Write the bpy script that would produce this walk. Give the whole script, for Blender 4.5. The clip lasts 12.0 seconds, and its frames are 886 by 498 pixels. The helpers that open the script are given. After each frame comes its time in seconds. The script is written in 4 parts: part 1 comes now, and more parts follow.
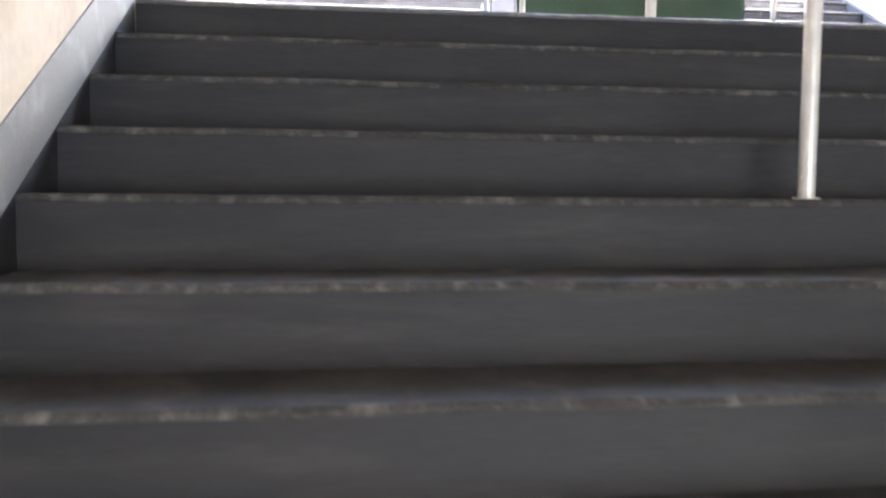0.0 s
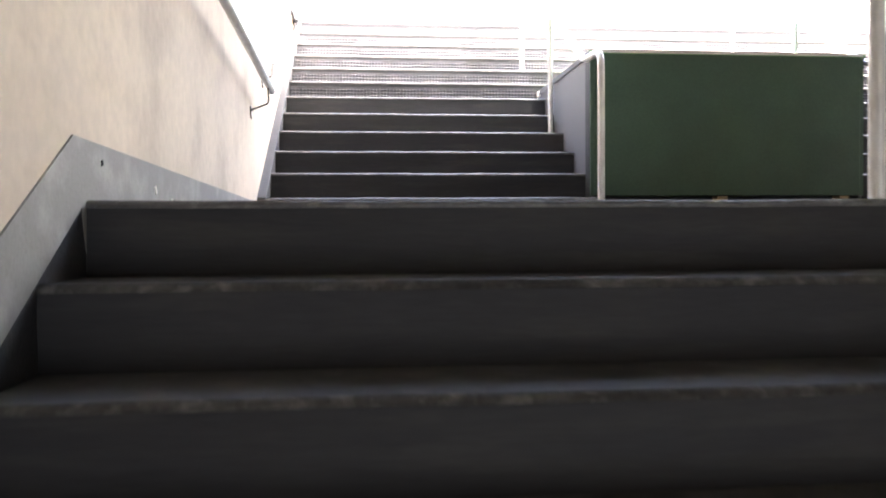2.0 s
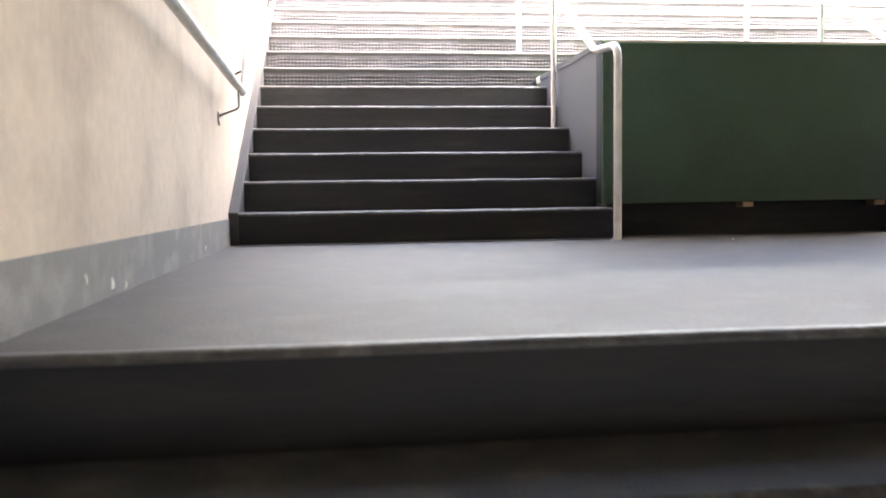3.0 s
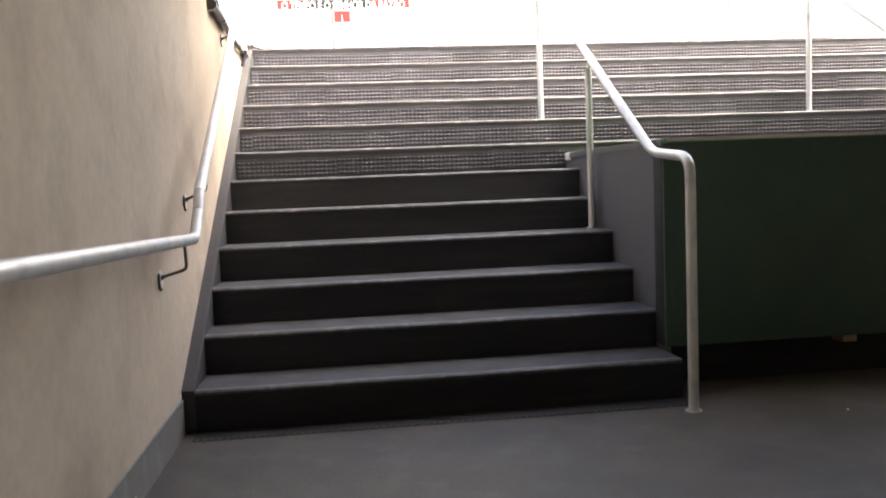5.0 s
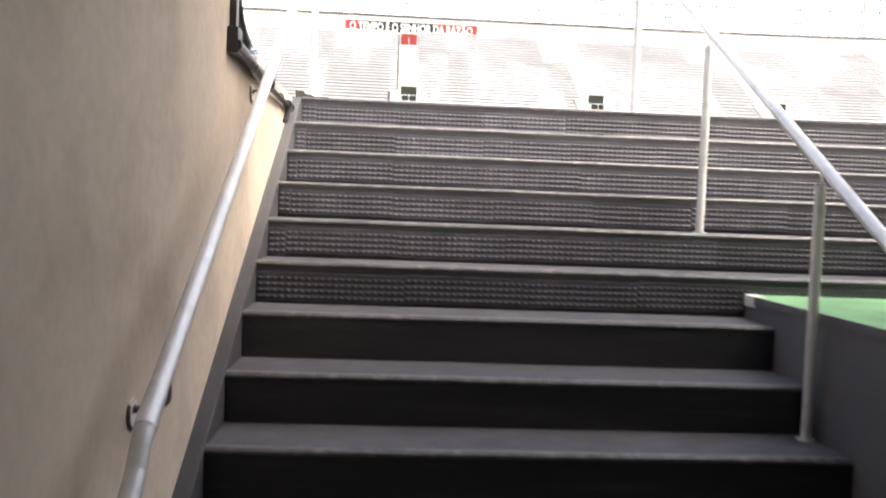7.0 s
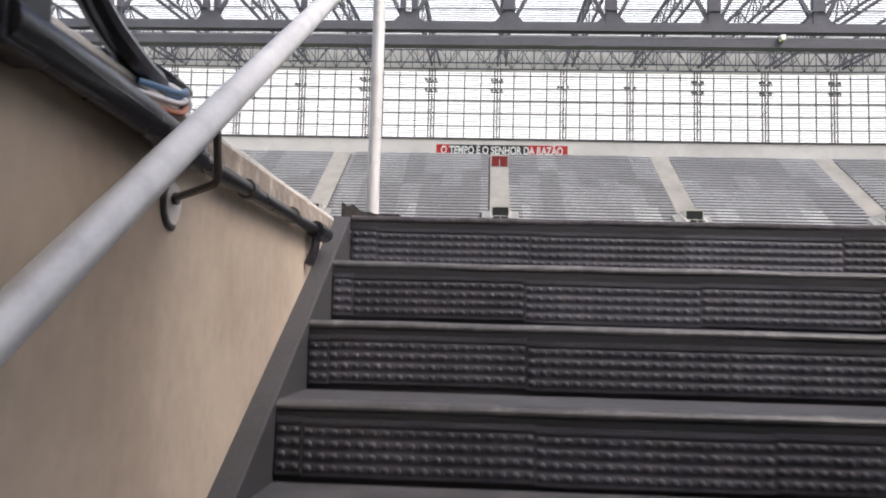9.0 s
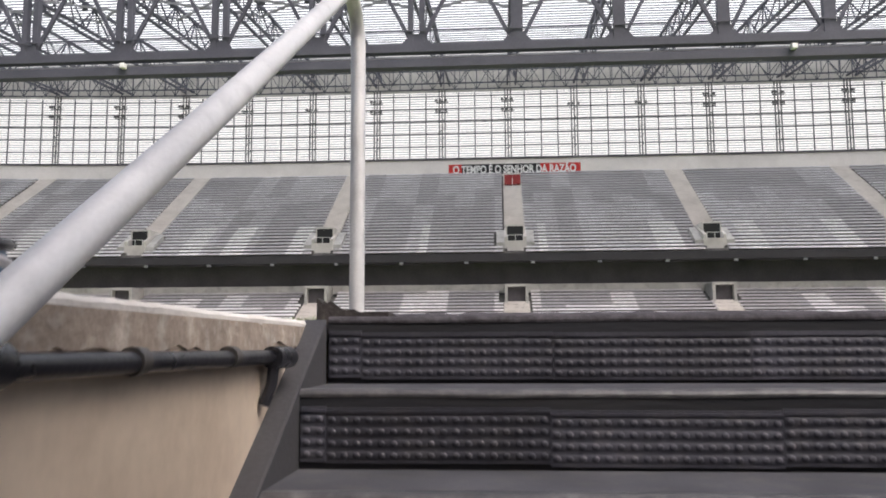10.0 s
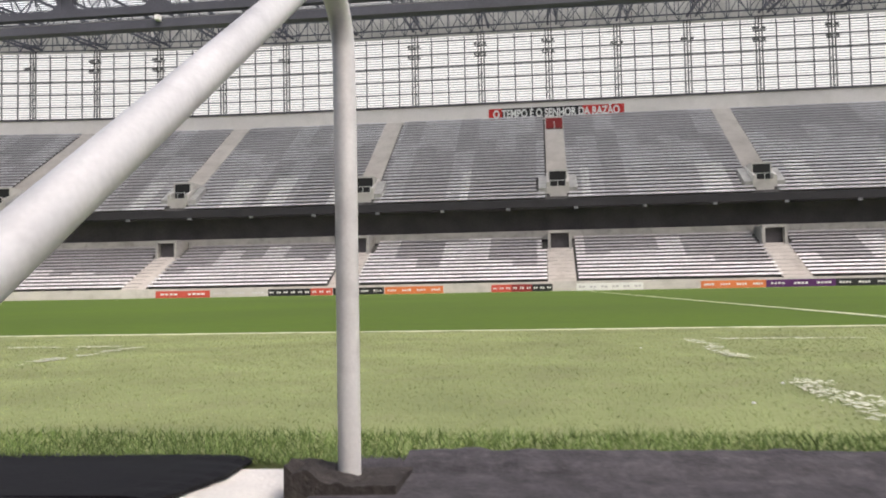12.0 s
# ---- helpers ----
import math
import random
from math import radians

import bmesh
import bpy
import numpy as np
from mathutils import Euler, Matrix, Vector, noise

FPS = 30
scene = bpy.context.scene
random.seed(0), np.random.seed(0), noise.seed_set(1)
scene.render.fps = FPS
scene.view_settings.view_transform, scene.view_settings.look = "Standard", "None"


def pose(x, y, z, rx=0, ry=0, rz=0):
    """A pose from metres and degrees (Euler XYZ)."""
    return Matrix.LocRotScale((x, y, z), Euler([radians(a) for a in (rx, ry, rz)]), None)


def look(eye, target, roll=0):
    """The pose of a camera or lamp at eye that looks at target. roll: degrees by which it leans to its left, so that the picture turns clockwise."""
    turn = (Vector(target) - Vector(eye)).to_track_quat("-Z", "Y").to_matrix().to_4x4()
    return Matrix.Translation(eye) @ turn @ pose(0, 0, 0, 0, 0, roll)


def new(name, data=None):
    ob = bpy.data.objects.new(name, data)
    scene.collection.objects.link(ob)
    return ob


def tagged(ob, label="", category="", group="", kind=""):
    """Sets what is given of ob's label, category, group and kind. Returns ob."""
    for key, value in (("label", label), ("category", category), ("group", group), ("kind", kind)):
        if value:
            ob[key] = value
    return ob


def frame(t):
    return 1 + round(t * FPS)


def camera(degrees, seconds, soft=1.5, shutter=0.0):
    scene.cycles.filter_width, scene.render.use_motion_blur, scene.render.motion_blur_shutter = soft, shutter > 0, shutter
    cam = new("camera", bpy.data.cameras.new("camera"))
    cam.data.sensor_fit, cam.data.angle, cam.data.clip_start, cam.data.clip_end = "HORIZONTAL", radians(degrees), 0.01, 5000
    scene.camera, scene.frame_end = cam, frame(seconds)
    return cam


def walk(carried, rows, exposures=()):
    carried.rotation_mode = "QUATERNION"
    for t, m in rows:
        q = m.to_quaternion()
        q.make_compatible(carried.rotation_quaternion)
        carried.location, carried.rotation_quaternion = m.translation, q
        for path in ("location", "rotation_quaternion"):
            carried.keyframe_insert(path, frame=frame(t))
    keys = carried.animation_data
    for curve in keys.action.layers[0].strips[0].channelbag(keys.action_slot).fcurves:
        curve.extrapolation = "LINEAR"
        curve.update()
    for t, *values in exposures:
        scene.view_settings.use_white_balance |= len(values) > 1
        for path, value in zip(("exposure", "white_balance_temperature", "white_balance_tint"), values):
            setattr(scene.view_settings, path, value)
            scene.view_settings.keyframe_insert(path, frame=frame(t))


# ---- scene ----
cam = camera(56.2, 12.0, soft=1.9, shutter=0.4)
PATH = [
    (0.0, pose(0.688, -6.569, -0.674, 85.90, -0.48, -7.32)),
    (0.5, pose(0.640, -6.222, -0.564, 88.88, -0.44, -6.64)),
    (1.0, pose(0.663, -5.959, -0.384, 89.00, -0.13, -5.71)),
    (1.5, pose(0.621, -5.669, -0.222, 88.91, 0.14, -5.88)),
    (2.0, pose(0.586, -5.327, -0.060, 89.03, 0.35, -5.75)),
    (2.5, pose(0.550, -5.013, 0.102, 86.96, 0.25, -6.59)),
    (4.5, pose(0.638, -3.852, 0.858, 85.37, 2.04, -7.35)),
    (5.0, pose(0.649, -3.550, 1.013, 85.50, 2.23, -7.07)),
    (5.5, pose(0.623, -3.203, 1.137, 85.52, 0.86, -6.97)),
    (6.0, pose(0.636, -2.723, 1.277, 85.17, 0.76, -6.55)),
    (6.5, pose(0.617, -2.260, 1.434, 85.07, -0.04, -5.71)),
    (7.0, pose(0.571, -1.729, 1.512, 87.21, -2.19, -3.52)),
    (9.0, pose(0.458, 0.633, 1.794, 95.26, -1.52, 2.82)),
    (9.5, pose(0.428, 0.936, 1.937, 96.11, -0.34, 3.91)),
    (10.0, pose(0.472, 1.180, 2.083, 96.58, 0.27, 4.09)),
    (10.5, pose(0.461, 1.352, 2.194, 96.54, 0.63, 4.60)),
    (11.0, pose(0.428, 1.553, 2.328, 96.28, 1.01, 5.14)),
    (11.5, pose(0.458, 1.796, 2.426, 93.95, 1.01, 5.59)),
    (12.0, pose(0.428, 2.018, 2.524, 92.78, 1.07, 7.05)),
]
walk(cam, PATH, [(0.0,6.05,6200,10),(0.5,5.5,6150,10),(1.0,5.05,6200,10),(1.5,5.05,6350,10),(2.0,4.9,6500,10),(2.5,4.92,6650,10),(4.5,3.28,7000,10),(5.5,2.97,6900,10),(6.0,2.88,6800,10),(6.5,2.55,6750,10),(7.0,2.15,6600,10),(9.0,0.45,6100,13),(9.5,0.3,6100,13),(10.0,0.05,6100,13),(10.5,-0.15,6100,13),(11.5,-0.12,6200,13),(12.0,-0.05,6200,13)])

# ---- world and sun: bright overcast daylight ----
world = bpy.data.worlds.new("overcast_sky")
scene.world = world
world.use_nodes = True
_wt = world.node_tree
_sky = _wt.nodes.new("ShaderNodeTexSky")
_sky.sky_type = "NISHITA"
_sky.sun_disc = False
_sky.sun_elevation, _sky.sun_rotation = radians(49), radians(132)
_sky.air_density, _sky.dust_density = 1.0, 10.0
_bg = _wt.nodes["Background"]
_bg.inputs["Strength"].default_value = 0.15
_wt.links.new(_sky.outputs["Color"], _bg.inputs["Color"])
sun = new("sun", bpy.data.lights.new("sun", "SUN"))
sun.data.energy, sun.data.angle, sun.data.color = 1.35, radians(30), (1.0, 0.97, 0.93)
sun.matrix_world = look((48.3, -43.8, 75), (0, 0, 0))

# unseen fill lamp added at the foot of the tunnel to brighten the risers
fill_light = new("unseen_fill_light", bpy.data.lights.new("unseen_fill_light", "AREA"))
fill_light.data.shape, fill_light.data.size, fill_light.data.size_y = "RECTANGLE", 4.4, 2.2
fill_light.data.energy, fill_light.data.color = 6.4, (0.93, 0.96, 1.0)
fill_light.matrix_world = look((3.1, -12.1, -1.3), (3.1, 0, -0.9))

# ---- dimensions of the stairs ----
RISE, TREAD = 0.18, 0.3108          # upper flight, twelve steps
RISE1, TREAD1 = 0.1792, 0.3054      # lower flight
LAND, LANDZ = -3.31, 0.0245         # front edge of the landing
XR, XL2, XW = 2.15, 4.115, 6.31      # side flight, second side flight, far wall
WALLX = -0.055
TOPZ = 12 * RISE
LOWN = 14                           # steps of the lower flight


# ---- materials ----
def mat(name, base, rough=0.7, metal=0.0, vary=0.25, big=1.2, fine=40.0, bump=0.3, dirt=None, dirt_amount=0.0, spec=0.4, island=0.0, rand=0.0, stretch=(1, 1, 1)):
    """A procedural surface: two scales of tone, an optional stain colour and fine relief, in metres."""
    m = bpy.data.materials.new(name)
    m.use_nodes = True
    nt = m.node_tree
    b = nt.nodes["Principled BSDF"]
    geo = nt.nodes.new("ShaderNodeNewGeometry")
    mp = nt.nodes.new("ShaderNodeMapping")
    mp.inputs["Scale"].default_value = stretch
    nt.links.new(geo.outputs["Position"], mp.inputs["Vector"])

    def tex(scale, detail):
        n = nt.nodes.new("ShaderNodeTexNoise")
        n.inputs["Scale"].default_value, n.inputs["Detail"].default_value = scale, detail
        nt.links.new(mp.outputs["Vector"], n.inputs["Vector"])
        return n

    def mul(col, fac_socket, lo, hi):
        r = nt.nodes.new("ShaderNodeMapRange")
        r.inputs["From Min"].default_value, r.inputs["From Max"].default_value = 0.3, 0.7
        r.inputs["To Min"].default_value, r.inputs["To Max"].default_value = lo, hi
        nt.links.new(fac_socket, r.inputs["Value"])
        x = nt.nodes.new("ShaderNodeVectorMath")
        x.operation = "SCALE"
        nt.links.new(col, x.inputs[0])
        nt.links.new(r.outputs["Result"], x.inputs["Scale"])
        return x.outputs[0]

    rgb = nt.nodes.new("ShaderNodeRGB")
    rgb.outputs[0].default_value = (*base, 1)
    col = rgb.outputs[0]
    n1, n2 = tex(big, 5), tex(fine, 3)
    if dirt:
        n3 = tex(big * 2.3, 6)
        ramp = nt.nodes.new("ShaderNodeMapRange")
        ramp.inputs["From Min"].default_value, ramp.inputs["From Max"].default_value = 0.5, 0.68
        ramp.inputs["To Max"].default_value = dirt_amount
        nt.links.new(n3.outputs["Fac"], ramp.inputs["Value"])
        mx = nt.nodes.new("ShaderNodeMix")
        mx.data_type = "RGBA"
        nt.links.new(ramp.outputs["Result"], mx.inputs[0])
        nt.links.new(col, mx.inputs[6])
        mx.inputs[7].default_value = (*dirt, 1)
        col = mx.outputs[2]
    col = mul(col, n1.outputs["Fac"], 1 - vary, 1 + vary)
    col = mul(col, n2.outputs["Fac"], 1 - vary * 0.5, 1 + vary * 0.5)
    if island:
        r = nt.nodes.new("ShaderNodeMapRange")
        r.inputs["To Min"].default_value, r.inputs["To Max"].default_value = 1 - island, 1 + island
        nt.links.new(geo.outputs["Random Per Island"], r.inputs["Value"])
        x = nt.nodes.new("ShaderNodeVectorMath")
        x.operation = "SCALE"
        nt.links.new(col, x.inputs[0])
        nt.links.new(r.outputs["Result"], x.inputs["Scale"])
        col = x.outputs[0]
    if rand:
        oi = nt.nodes.new("ShaderNodeObjectInfo")
        r = nt.nodes.new("ShaderNodeMapRange")
        r.inputs["To Min"].default_value, r.inputs["To Max"].default_value = 1 - rand, 1 + rand
        nt.links.new(oi.outputs["Random"], r.inputs["Value"])
        x = nt.nodes.new("ShaderNodeVectorMath")
        x.operation = "SCALE"
        nt.links.new(col, x.inputs[0])
        nt.links.new(r.outputs["Result"], x.inputs["Scale"])
        col = x.outputs[0]
    nt.links.new(col, b.inputs["Base Color"])
    b.inputs["Metallic"].default_value = metal
    b.inputs["Specular IOR Level"].default_value = spec
    rr = nt.nodes.new("ShaderNodeMapRange")
    rr.inputs["To Min"].default_value, rr.inputs["To Max"].default_value = max(0.02, rough - 0.12), min(1, rough + 0.12)
    nt.links.new(n1.outputs["Fac"], rr.inputs["Value"])
    nt.links.new(rr.outputs["Result"], b.inputs["Roughness"])
    if bump:
        bp = nt.nodes.new("ShaderNodeBump")
        bp.inputs["Strength"].default_value, bp.inputs["Distance"].default_value = bump, 0.004
        nt.links.new(n2.outputs["Fac"], bp.inputs["Height"])
        nt.links.new(bp.outputs["Normal"], b.inputs["Normal"])
    return m


def glow(name, colour, strength):
    m = bpy.data.materials.new(name)
    m.use_nodes = True
    nt = m.node_tree
    nt.nodes.remove(nt.nodes["Principled BSDF"])
    e = nt.nodes.new("ShaderNodeEmission")
    e.inputs["Color"].default_value, e.inputs["Strength"].default_value = (*colour, 1), strength
    nt.links.new(e.outputs[0], nt.nodes["Material Output"].inputs["Surface"])
    return m


M_SKY = glow("hazy_white_sky", (1.0, 0.955, 0.88), 1.12)
# emission added to the roof sheet in place of daylight, brightens the seats
M_SHEET = glow("glowing_roof_sheet", (1.0, 0.985, 0.97), 2.0)
M_PLASTER = mat("beige_plaster", (0.565, 0.470, 0.365), 0.85, vary=0.12, big=1.1, fine=26, bump=0.15, dirt=(0.40, 0.32, 0.245), dirt_amount=0.65)
M_RAW = mat("raw_wall_top", (0.76, 0.735, 0.69), 0.9, vary=0.10, big=4, fine=90, bump=0.6, dirt=(0.45, 0.40, 0.34), dirt_amount=0.35)
M_RAWEDGE = mat("broken_render_edge", (0.33, 0.275, 0.225), 0.95, vary=0.25, big=9, fine=70, bump=0.9, dirt=(0.55, 0.51, 0.46), dirt_amount=0.6)
M_BAND = mat("grey_wall_paint", (0.215, 0.207, 0.195), 0.6, vary=0.12, big=3, fine=80, bump=0.3, dirt=(0.42, 0.40, 0.37), dirt_amount=0.45)
M_RUBBER = mat("black_rubber", (0.021, 0.0215, 0.0255), 0.62, vary=0.28, big=7, fine=120, bump=0.3, dirt=(0.04, 0.039, 0.039), dirt_amount=0.6, spec=0.35, stretch=(0.12, 1, 1))
# darker copy of M_RUBBER: shade beyond the low wall put into the colour
M_PIT = mat("shaded_black_rubber", (0.009, 0.009, 0.0105), 0.75, vary=0.25, big=5, fine=90, bump=0.3, spec=0.2)
M_TREAD = mat("grey_rubber_tread", (0.080, 0.080, 0.089), 0.75, vary=0.22, big=6, fine=160, bump=0.4, dirt=(0.115, 0.11, 0.105), dirt_amount=0.5, spec=0.3)
M_LANDING = mat("polished_rubber_landing", (0.078, 0.067, 0.058), 0.64, vary=0.28, big=3, fine=110, bump=0.4, dirt=(0.10, 0.092, 0.083), dirt_amount=0.55, spec=0.33)
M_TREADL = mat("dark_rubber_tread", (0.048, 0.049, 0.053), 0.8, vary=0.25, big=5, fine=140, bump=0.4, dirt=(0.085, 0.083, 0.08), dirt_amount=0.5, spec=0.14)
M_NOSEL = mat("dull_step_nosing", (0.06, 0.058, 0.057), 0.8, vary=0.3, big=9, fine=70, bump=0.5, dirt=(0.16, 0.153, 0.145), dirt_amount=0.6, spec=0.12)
M_NOSE = mat("worn_step_nosing", (0.08, 0.078, 0.081), 0.45, vary=0.25, big=9, fine=70, bump=0.4, dirt=(0.2, 0.195, 0.19), dirt_amount=0.5, spec=0.5)
M_STUD = mat("studded_rubber_mat", (0.050, 0.050, 0.064), 0.48, vary=0.25, big=6, fine=90, bump=0.2, rand=0.22, dirt=(0.075, 0.072, 0.078), dirt_amount=0.5, spec=0.5)
# shaded copy of M_STUD for the neighbour risers
M_STUDD = mat("shaded_black_stud_mat", (0.016, 0.016, 0.019), 0.5, vary=0.2, big=4, fine=90, bump=0.15, rand=0.2, spec=0.35)
M_STRING = mat("dark_grey_stringer", (0.055, 0.054, 0.058), 0.7, vary=0.18, big=4, fine=80, bump=0.3)
M_GREYBOX = mat("grey_side_panel", (0.115, 0.114, 0.12), 0.6, vary=0.10, big=3, fine=80, bump=0.2)
M_GREEN = mat("dark_green_panel", (0.050, 0.092, 0.064), 0.42, vary=0.15, big=2, fine=60, bump=0.15)
M_TURFTOP = mat("green_turf_mat", (0.20, 0.385, 0.185), 0.9, vary=0.2, big=4, fine=220, bump=0.8)
M_STEEL = mat("brushed_steel_tube", (0.75, 0.75, 0.75), 0.40, metal=0.25, vary=0.08, big=6, fine=150, bump=0.12, dirt=(0.45, 0.45, 0.45), dirt_amount=0.4)
M_IRON = mat("dark_bracket_iron", (0.13, 0.12, 0.11), 0.5, metal=0.6, vary=0.2, big=8, fine=90)
M_PLATE = mat("dirty_white_plate", (0.74, 0.70, 0.65), 0.6, vary=0.12, big=9, fine=60, bump=0.1)
M_CONC = mat("concrete", (0.42, 0.41, 0.39), 0.9, vary=0.15, big=0.6, fine=12, bump=0.3, dirt=(0.25, 0.24, 0.22), dirt_amount=0.5)
# well below M_CONC: shade under the seat rows painted into the tiers
M_TIER = mat("shaded_stained_tier_concrete", (0.16, 0.155, 0.15), 0.9, vary=0.2, big=0.6, fine=6, bump=0.2, dirt=(0.13, 0.125, 0.12), dirt_amount=0.5)
M_PALE = mat("pale_concrete", (0.60, 0.575, 0.54), 0.9, vary=0.10, big=0.3, fine=6, bump=0.2, dirt=(0.38, 0.36, 0.33), dirt_amount=0.4)
M_TOPWALL = mat("pale_painted_wall", (0.80, 0.755, 0.72), 0.9, vary=0.06, big=0.2, fine=4, bump=0.1, dirt=(0.66, 0.62, 0.58), dirt_amount=0.4)
# dark concrete, mostly used to paint the shade below the upper tier
M_SOFFIT = mat("dark_concrete_and_shade", (0.10, 0.092, 0.102), 0.9, vary=0.2, big=0.4, fine=5)
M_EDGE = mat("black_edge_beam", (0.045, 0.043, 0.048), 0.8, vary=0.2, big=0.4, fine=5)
M_ROOFSTEEL = mat("blue_grey_roof_steel", (0.088, 0.090, 0.112), 0.6, vary=0.15, big=0.3, fine=4, spec=0.3)
M_LATTICE = mat("light_grey_lattice_steel", (0.29, 0.29, 0.305), 0.6, vary=0.2, big=0.3, fine=4)
M_MULL = mat("grey_facade_steel", (0.115, 0.112, 0.108), 0.6, vary=0.15, big=0.4, fine=5)
M_SEATG = mat("grey_stadium_seats", (0.66, 0.645, 0.66), 0.45, vary=0.10, big=0.15, fine=2, bump=0, island=0.10)
M_SEATD = mat("dark_grey_stadium_seats", (0.53, 0.515, 0.53), 0.5, vary=0.10, big=0.15, fine=2, bump=0, island=0.07)
M_SEATP = mat("pale_grey_stadium_seats", (0.76, 0.74, 0.75), 0.5, vary=0.08, big=0.2, fine=2, bump=0, island=0.08)
M_SEATL = mat("worn_grey_stadium_seats", (0.43, 0.415, 0.43), 0.5, vary=0.10, big=0.2, fine=2, bump=0, island=0.08)
M_SEATW = mat("white_stadium_seats", (0.86, 0.845, 0.84), 0.5, vary=0.08, big=0.2, fine=2, bump=0, island=0.08)
M_RED = mat("red_fabric", (0.55, 0.035, 0.03), 0.7, vary=0.1, big=1, fine=10, bump=0.1)
M_BOOTH = mat("dark_red_paint", (0.27, 0.03, 0.03), 0.6, vary=0.15, big=1, fine=10, bump=0.1)
M_BOARDRED = mat("faded_red_print", (0.62, 0.10, 0.07), 0.6, vary=0.06, big=1, fine=10, bump=0)
# board and banner print; also painted shade in openings, drain slot and screw hole
M_BLACK = mat("black_print_and_shade", (0.02, 0.02, 0.022), 0.6, vary=0.1, bump=0)
M_WHITE = mat("white_paint", (0.80, 0.80, 0.78), 0.6, vary=0.05, big=2, fine=20, bump=0.1)
M_ORANGE = mat("orange_print", (0.72, 0.21, 0.07), 0.6, vary=0.05, bump=0)
M_PURPLE = mat("purple_print", (0.09, 0.02, 0.12), 0.6, vary=0.05, bump=0)
M_GRASS = mat("pitch_grass", (0.245, 0.285, 0.125), 0.9, vary=0.16, big=1.6, fine=45, bump=0.7, dirt=(0.24, 0.255, 0.13), dirt_amount=0.6, spec=0.2)
M_GRASSF = mat("mown_pitch_grass", (0.088, 0.143, 0.018), 0.9, vary=0.15, big=0.12, fine=10, bump=0.5, spec=0.2)
M_BLADE = mat("grass_blades", (0.345, 0.395, 0.175), 0.8, vary=0.16, big=1.6, fine=9, bump=0, island=0.12, spec=0.3)
M_TUFT = mat("edge_grass", (0.15, 0.215, 0.065), 0.7, vary=0.2, big=3, fine=30, bump=0, island=0.4, spec=0.3)
M_CABLE = mat("black_cable", (0.018, 0.018, 0.022), 0.3, vary=0.2, big=8, fine=60, bump=0.2)
M_BLUE = mat("blue_cable", (0.12, 0.21, 0.34), 0.4, vary=0.1, bump=0)
M_CABLEW = mat("pale_cable", (0.55, 0.55, 0.58), 0.4, vary=0.1, bump=0)
M_CABLEO = mat("orange_cable", (0.33, 0.13, 0.07), 0.45, vary=0.1, bump=0)
M_FLAP = mat("brown_worn_rubber", (0.042, 0.037, 0.035), 0.9, vary=0.3, big=25, fine=140, bump=0.9, dirt=(0.075, 0.066, 0.06), dirt_amount=0.6, spec=0.25)
M_STRIP = mat("frayed_black_strip", (0.066, 0.062, 0.068), 0.9, vary=0.35, big=14, fine=80, bump=1.0, dirt=(0.10, 0.094, 0.10), dirt_amount=0.7, spec=0.2)
M_AISLE = mat("beige_aisle_concrete", (0.66, 0.62, 0.58), 0.9, vary=0.10, big=0.3, fine=6, bump=0.2, dirt=(0.48, 0.44, 0.40), dirt_amount=0.4)
M_WOOD = mat("raw_timber_block", (0.42, 0.30, 0.19), 0.8, vary=0.25, big=8, fine=60)


